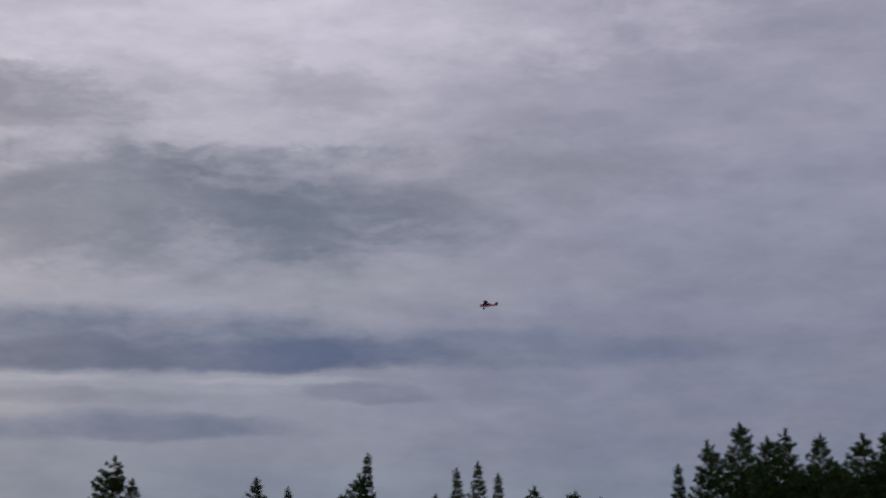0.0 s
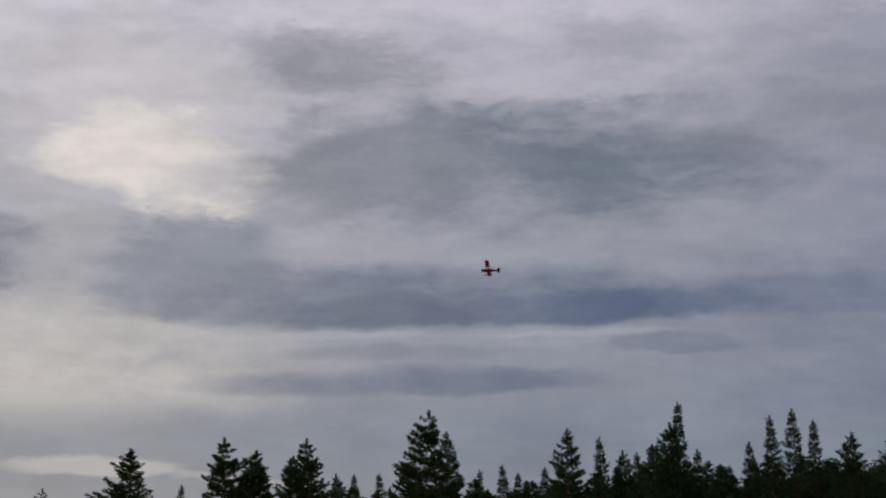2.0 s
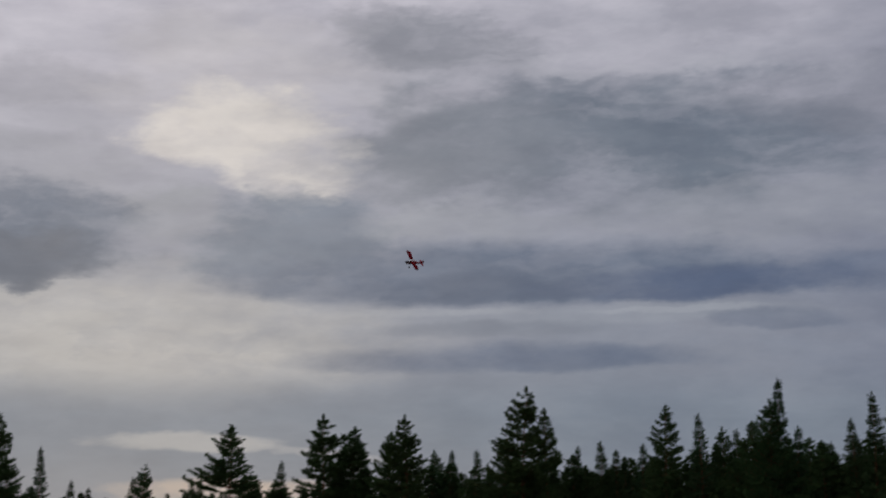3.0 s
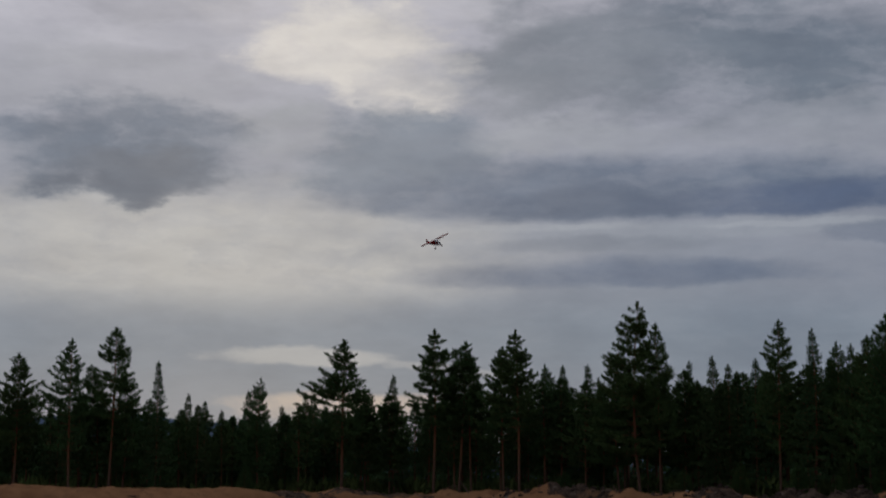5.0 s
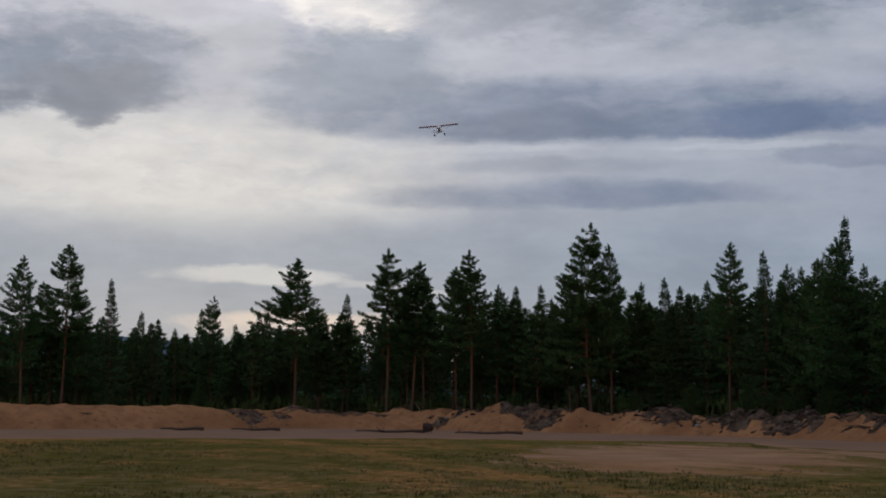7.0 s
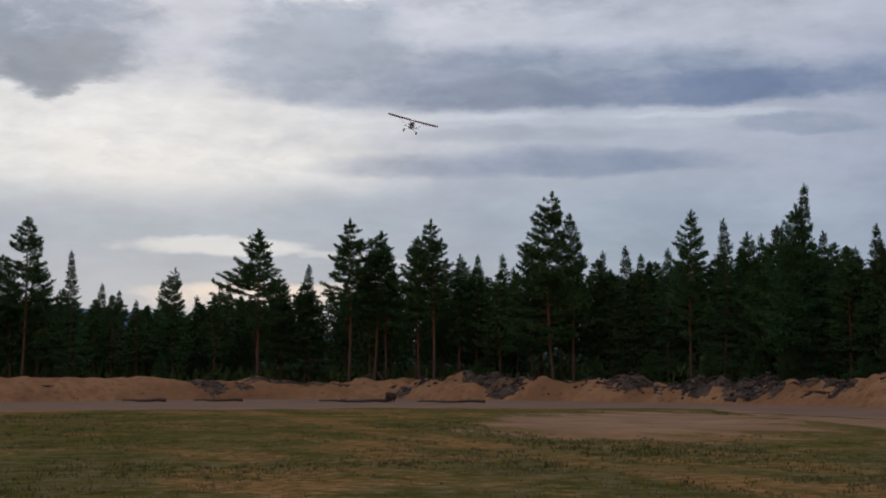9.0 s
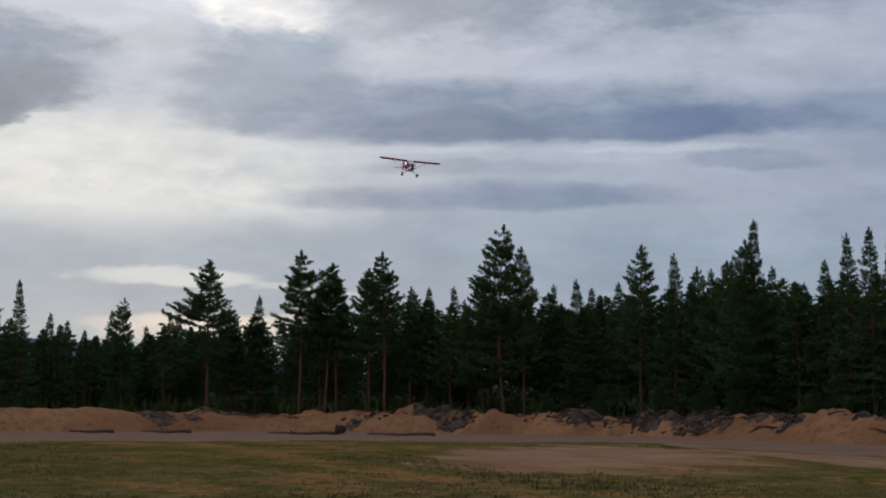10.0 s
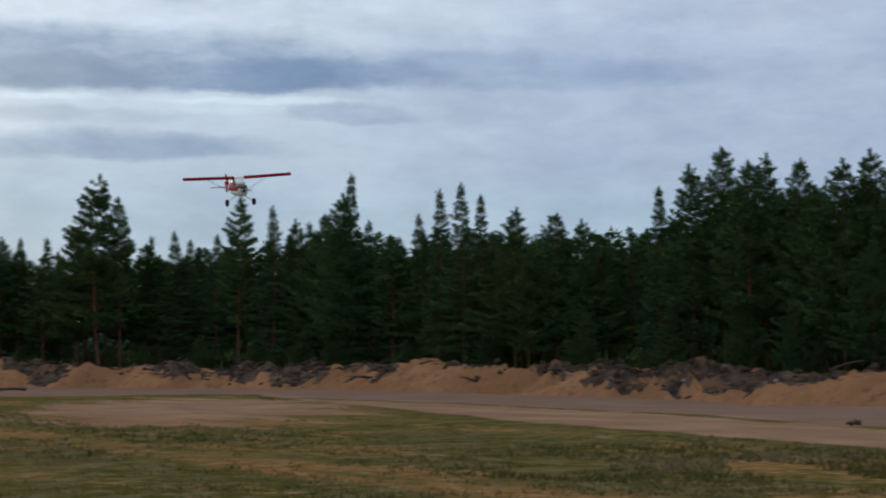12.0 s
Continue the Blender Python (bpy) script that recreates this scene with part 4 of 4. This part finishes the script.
def make_aircraft():
    plane = new("model_aircraft")
    red = [oval(0.50, 0.085, 0.085, 0.00), oval(0.42, 0.11, 0.115, 0.005), oval(0.25, 0.115, 0.13, 0.01), oval(0.0, 0.115, 0.135, 0.015),
           oval(-0.25, 0.10, 0.12, 0.015), oval(-0.6, 0.065, 0.08, 0.02), oval(-0.98, 0.022, 0.045, 0.03)]
    body = part("fuselage", loft(red), RED, plane, "red fuselage")
    part("belly", loft([oval(0.585, 0.078, 0.05, -0.045), oval(0.52, 0.106, 0.075, -0.05), oval(0.40, 0.119, 0.085, -0.056), oval(0.2, 0.119, 0.08, -0.062), oval(-0.15, 0.11, 0.07, -0.05), oval(-0.5, 0.07, 0.04, -0.03)]), WHITE, body, "white belly")
    part("cowl", loft([oval(0.60, 0.060, 0.055, -0.005), oval(0.57, 0.09, 0.085, 0.0), oval(0.48, 0.100, 0.10, 0.0)]), WHITE, plane, "white cowl")
    part("cowl_top", loft([oval(0.603, 0.050, 0.022, 0.045), oval(0.57, 0.088, 0.036, 0.062), oval(0.47, 0.104, 0.045, 0.072), oval(0.36, 0.106, 0.04, 0.085)]), DARK, plane, "dark cowl top")
    part("air_intake", loft([oval(0.606, 0.045, 0.022, -0.03), oval(0.59, 0.05, 0.026, -0.03)]), DARK, plane)
    part("exhaust", tube([(0.05, 0.52, -0.09), (0.06, 0.46, -0.15)], [0.018, 0.015], 8), STEEL, plane)
    part("centre_section", loft([foil(s * 0.105, 0.075, 0.252, 0.37, 0.050) for s in (-1, 1)]), WHITE, plane, "white wing centre section")
    part("cabin", loft([oval(0.30, 0.085, 0.03, 0.145), oval(0.20, 0.10, 0.075, 0.165), oval(-0.05, 0.10, 0.08, 0.165), oval(-0.22, 0.09, 0.065, 0.15), oval(-0.42, 0.06, 0.03, 0.12)]), RED, plane, "red cabin roof")
    part("windscreen", loft([[(-0.10, 0.36, 0.11), (0.10, 0.36, 0.11), (0.10, 0.255, 0.25), (-0.10, 0.255, 0.25)],
                             [(-0.10, 0.32, 0.10), (0.10, 0.32, 0.10), (0.10, 0.20, 0.24), (-0.10, 0.20, 0.24)]]), GLASS, plane, "pale windscreen")
    for s in (-1, 1):
        part("side_window", loft([[(s * 0.106, 0.16, 0.13), (s * 0.106, -0.12, 0.13), (s * 0.104, -0.10, 0.205), (s * 0.104, 0.15, 0.205)],
                                  [(s * 0.098, 0.16, 0.13), (s * 0.098, -0.12, 0.13), (s * 0.096, -0.10, 0.205), (s * 0.096, 0.15, 0.205)]]), GLASS, plane)
        star = []
        for k in range(10):
            rr = 0.075 if k % 2 == 0 else 0.032
            star.append((-0.42 + rr * math.sin(k * math.pi / 5), 0.03 + rr * math.cos(k * math.pi / 5)))
        bm = fin_panel(star, 0.006, "x")
        for vtx in bm.verts:
            vtx.co.x += s * (0.092 + 0.10 * (vtx.co.y + 0.42))
        part("star_mark", bm, WHITE, body, "white star mark", smooth=False)
        rings = [foil(s * x, 0.06, 0.245 + 0.020 * x, c, 0.054) for x, c in ((0.106, 0.37), (0.5, 0.37), (1.05, 0.36), (1.17, 0.31), (1.20, 0.22))]
        wing = part("wing", loft(rings), WING_RED, plane, "long red wing panel")
        part("aileron", loft([foil(s * 0.60, -0.145, 0.255, 0.055, 0.012), foil(s * 1.10, -0.142, 0.265, 0.055, 0.012)]), RED, wing, "dark red aileron")
        part("wing_tip", loft([foil(s * 1.19, 0.06, 0.268, 0.25, 0.03), foil(s * 1.212, 0.05, 0.268, 0.16, 0.018)]), DARK, wing, "dark wing tip")
        part("wing_servo", loft([oval(0.02, 0.02, 0.012, 0.238), oval(-0.04, 0.02, 0.012, 0.238)]), DARK, wing)
        for y0, y1 in ((0.16, 0.14), (-0.04, -0.04)):
            part("wing_strut", tube([(s * 0.10, y0 - 0.03, -0.08), (s * 0.68, y1, 0.252)], [0.0032, 0.0032], 6), STEEL, plane, "thin grey strut")
        part("gear_leg", tube([(s * 0.07, 0.24, -0.11), (s * 0.20, 0.25, -0.20), (s * 0.29, 0.25, -0.262)], [0.014, 0.012, 0.010], 6), WHITE, plane, "white landing gear leg")
        tyre = part("wheel", loft([[(s * 0.30 + o, 0.25 + r * math.cos(a), -0.275 + r * math.sin(a)) for a in [k * math.pi / 8 for k in range(16)]]
                                   for o, r in ((-0.034, 0.045), (-0.03, 0.066), (-0.012, 0.077), (0.012, 0.077), (0.03, 0.066), (0.034, 0.045))]), RUBBER, plane, "fat black wheel")
        part("hub", loft([[(s * 0.30 + o, 0.25 + 0.03 * math.cos(a), -0.275 + 0.03 * math.sin(a)) for a in [k * math.pi / 6 for k in range(12)]] for o in (-0.04, 0.04)]), RED, tyre, "red hub")
        tail = [(-0.80, s * 0.0), (-0.82, s * 0.20), (-0.88, s * 0.36), (-0.97, s * 0.38), (-1.02, s * 0.30), (-1.03, s * 0.0)]
        bm = fin_panel(tail, 0.014, "z")
        for vtx in bm.verts:
            vtx.co.z += 0.035
        part("tailplane", bm, RED, plane, "red tailplane")
    fin = [(-0.72, 0.06), (-0.86, 0.24), (-0.94, 0.325), (-1.02, 0.33), (-1.09, 0.25), (-1.10, 0.05), (-1.02, 0.0)]
    tailfin = part("tail_fin", fin_panel(fin, 0.018, "x"), RED, plane, "red tail fin")
    part("rudder_stripe", fin_panel([(-0.93, 0.20), (-1.07, 0.20), (-1.07, 0.16), (-0.90, 0.16)], 0.022, "x"), WHITE, tailfin)
    part("tail_wheel", loft([[(o, -1.0 + 0.03 * math.cos(a), -0.06 + 0.03 * math.sin(a)) for a in [k * math.pi / 5 for k in range(10)]] for o in (-0.01, 0.01)]), RUBBER, plane)
    part("tail_leg", tube([(0, -0.93, 0.0), (0, -0.99, -0.05)], [0.006, 0.006], 5), STEEL, plane)
    prop = new("propeller")
    prop.parent = plane
    part("spinner", loft([oval(0.045, 0.006, 0.006, 0, 12, 2), oval(0.02, 0.022, 0.022, 0, 12, 2), oval(-0.02, 0.032, 0.032, 0, 12, 2)]), DARK, prop, "dark spinner")
    for s in (-1, 1):
        blade = [[(s * r, c * 0.4, c), (s * r, c * 0.3 + 0.006, c), (s * r, -c * 0.4, -c), (s * r, -c * 0.4 - 0.006, -c)] for r, c in ((0.02, 0.010), (0.10, 0.018), (0.17, 0.014), (0.205, 0.005))]
        part("blade", loft(blade), DARK, prop, "dark blade")
    return tagged(plane, "red and white high-wing model aircraft in flight", "aircraft"), prop


make_ground()
make_bank()
make_hill()
plant_edge()
make_deep_wood()
make_undergrowth()
make_clutter()
make_log("fallen_log", -0.28, 82, 3.6, 0.09, -4, "felled trunk with its dark root plate on the sand", 0.34)
make_log("fallen_log", -8.2, 86, 2.3, 0.10, 2, "dark felled trunk lying at the foot of the bank")
make_log("fallen_log", 3.2, 80, 3.4, 0.08, -6, "thin bleached trunk lying on the sand")
make_log("fallen_log", -5.5, 86, 2.6, 0.09, 5, "dark broken trunk at the foot of the bank")
make_log("fallen_log", 32.6, 36, 0.5, 0.06, 20, "short dark stump piece on the dirt")
make_grass()
AIRCRAFT, PROP = make_aircraft()


def fly(az_deg, el_deg, dist, heading, pitch, banked):
    """Pose of the aircraft: direction and distance from the camera; heading in degrees, 180 comes straight back along -y."""
    a, e = radians(az_deg), radians(el_deg)
    return pose(math.sin(a) * math.cos(e) * dist, math.cos(a) * math.cos(e) * dist, EYE[2] - 0.17 + math.sin(e) * dist, pitch, banked, heading)


def motions():
    walk(AIRCRAFT, [
        (0.0, fly(19.03, 11.88, 148.0, 69, 0, -4)),
        (0.2, fly(18.05, 11.46, 149.0, 70, 0, -5)),
        (0.5, fly(16.72, 11.01, 150.0, 71, 2, -8)),
        (0.7, fly(15.67, 11.23, 149.0, 74, 1, -12)),
        (1.0, fly(14.07, 11.28, 148.0, 80, 0, -20)),
        (1.2, fly(12.95, 11.30, 147.0, 83, 0, -27)),
        (1.5, fly(11.29, 11.41, 146.0, 87, 0, -38)),
        (2.0, fly(7.91, 11.53, 144.0, 92, 0, -48)),
        (2.5, fly(4.79, 11.43, 140.0, 103, -2, -53)),
        (3.0, fly(1.53, 11.03, 135.0, 120, -3, -52)),
        (3.5, fly(-0.94, 10.43, 128.0, 141, -3, -50)),
        (3.7, fly(-1.67, 10.15, 125.0, 150, -3, -48)),
        (5.3, fly(-1.52, 8.60, 110.0, 216, -4, 32)),
        (5.5, fly(-1.15, 8.65, 108.0, 213, -4, 26)),
        (5.7, fly(-0.81, 8.82, 107.0, 207, -4, 26)),
        (6.0, fly(-0.35, 9.29, 105.0, 198, -4, 23)),
        (6.5, fly(0.06, 9.90, 100.0, 184, -4, 8)),
        (6.7, fly(0.13, 9.98, 98.5, 183, -4, 7)),
        (8.3, fly(0.12, 8.64, 80.0, 178, -3, 0)),
        (8.5, fly(0.21, 8.66, 78.0, 178, -3, -2)),
        (9.0, fly(0.56, 8.97, 74.0, 181, -4, -15)),
        (9.2, fly(0.82, 8.99, 71.0, 185, -5, -7)),
        (9.5, fly(1.29, 8.97, 67.0, 192, -6, 8)),
        (10.0, fly(2.20, 8.66, 62.0, 192, -6, -4)),
        (10.5, fly(3.53, 7.98, 56.0, 193, -6, 4)),
        (10.7, fly(4.13, 7.67, 53.0, 195, -6, 7)),
        (11.0, fly(5.25, 7.02, 48.5, 199, -6, 2)),
        (11.2, fly(6.17, 6.77, 45.8, 196, -6, 2)),
        (11.5, fly(7.54, 6.51, 41.5, 190, -7, 6)),
        (11.7, fly(8.60, 6.31, 38.8, 187, -7, 5.5)),
        (12.0, fly(10.51, 6.25, 35.2, 183, -7, 5)),
    ])
    turns = []
    for k in range(361):
        turns.append((k / 30, pose(0, 0.615, 0, 0, 80.0 * k, 0)))
    walk(PROP, turns)


motions()
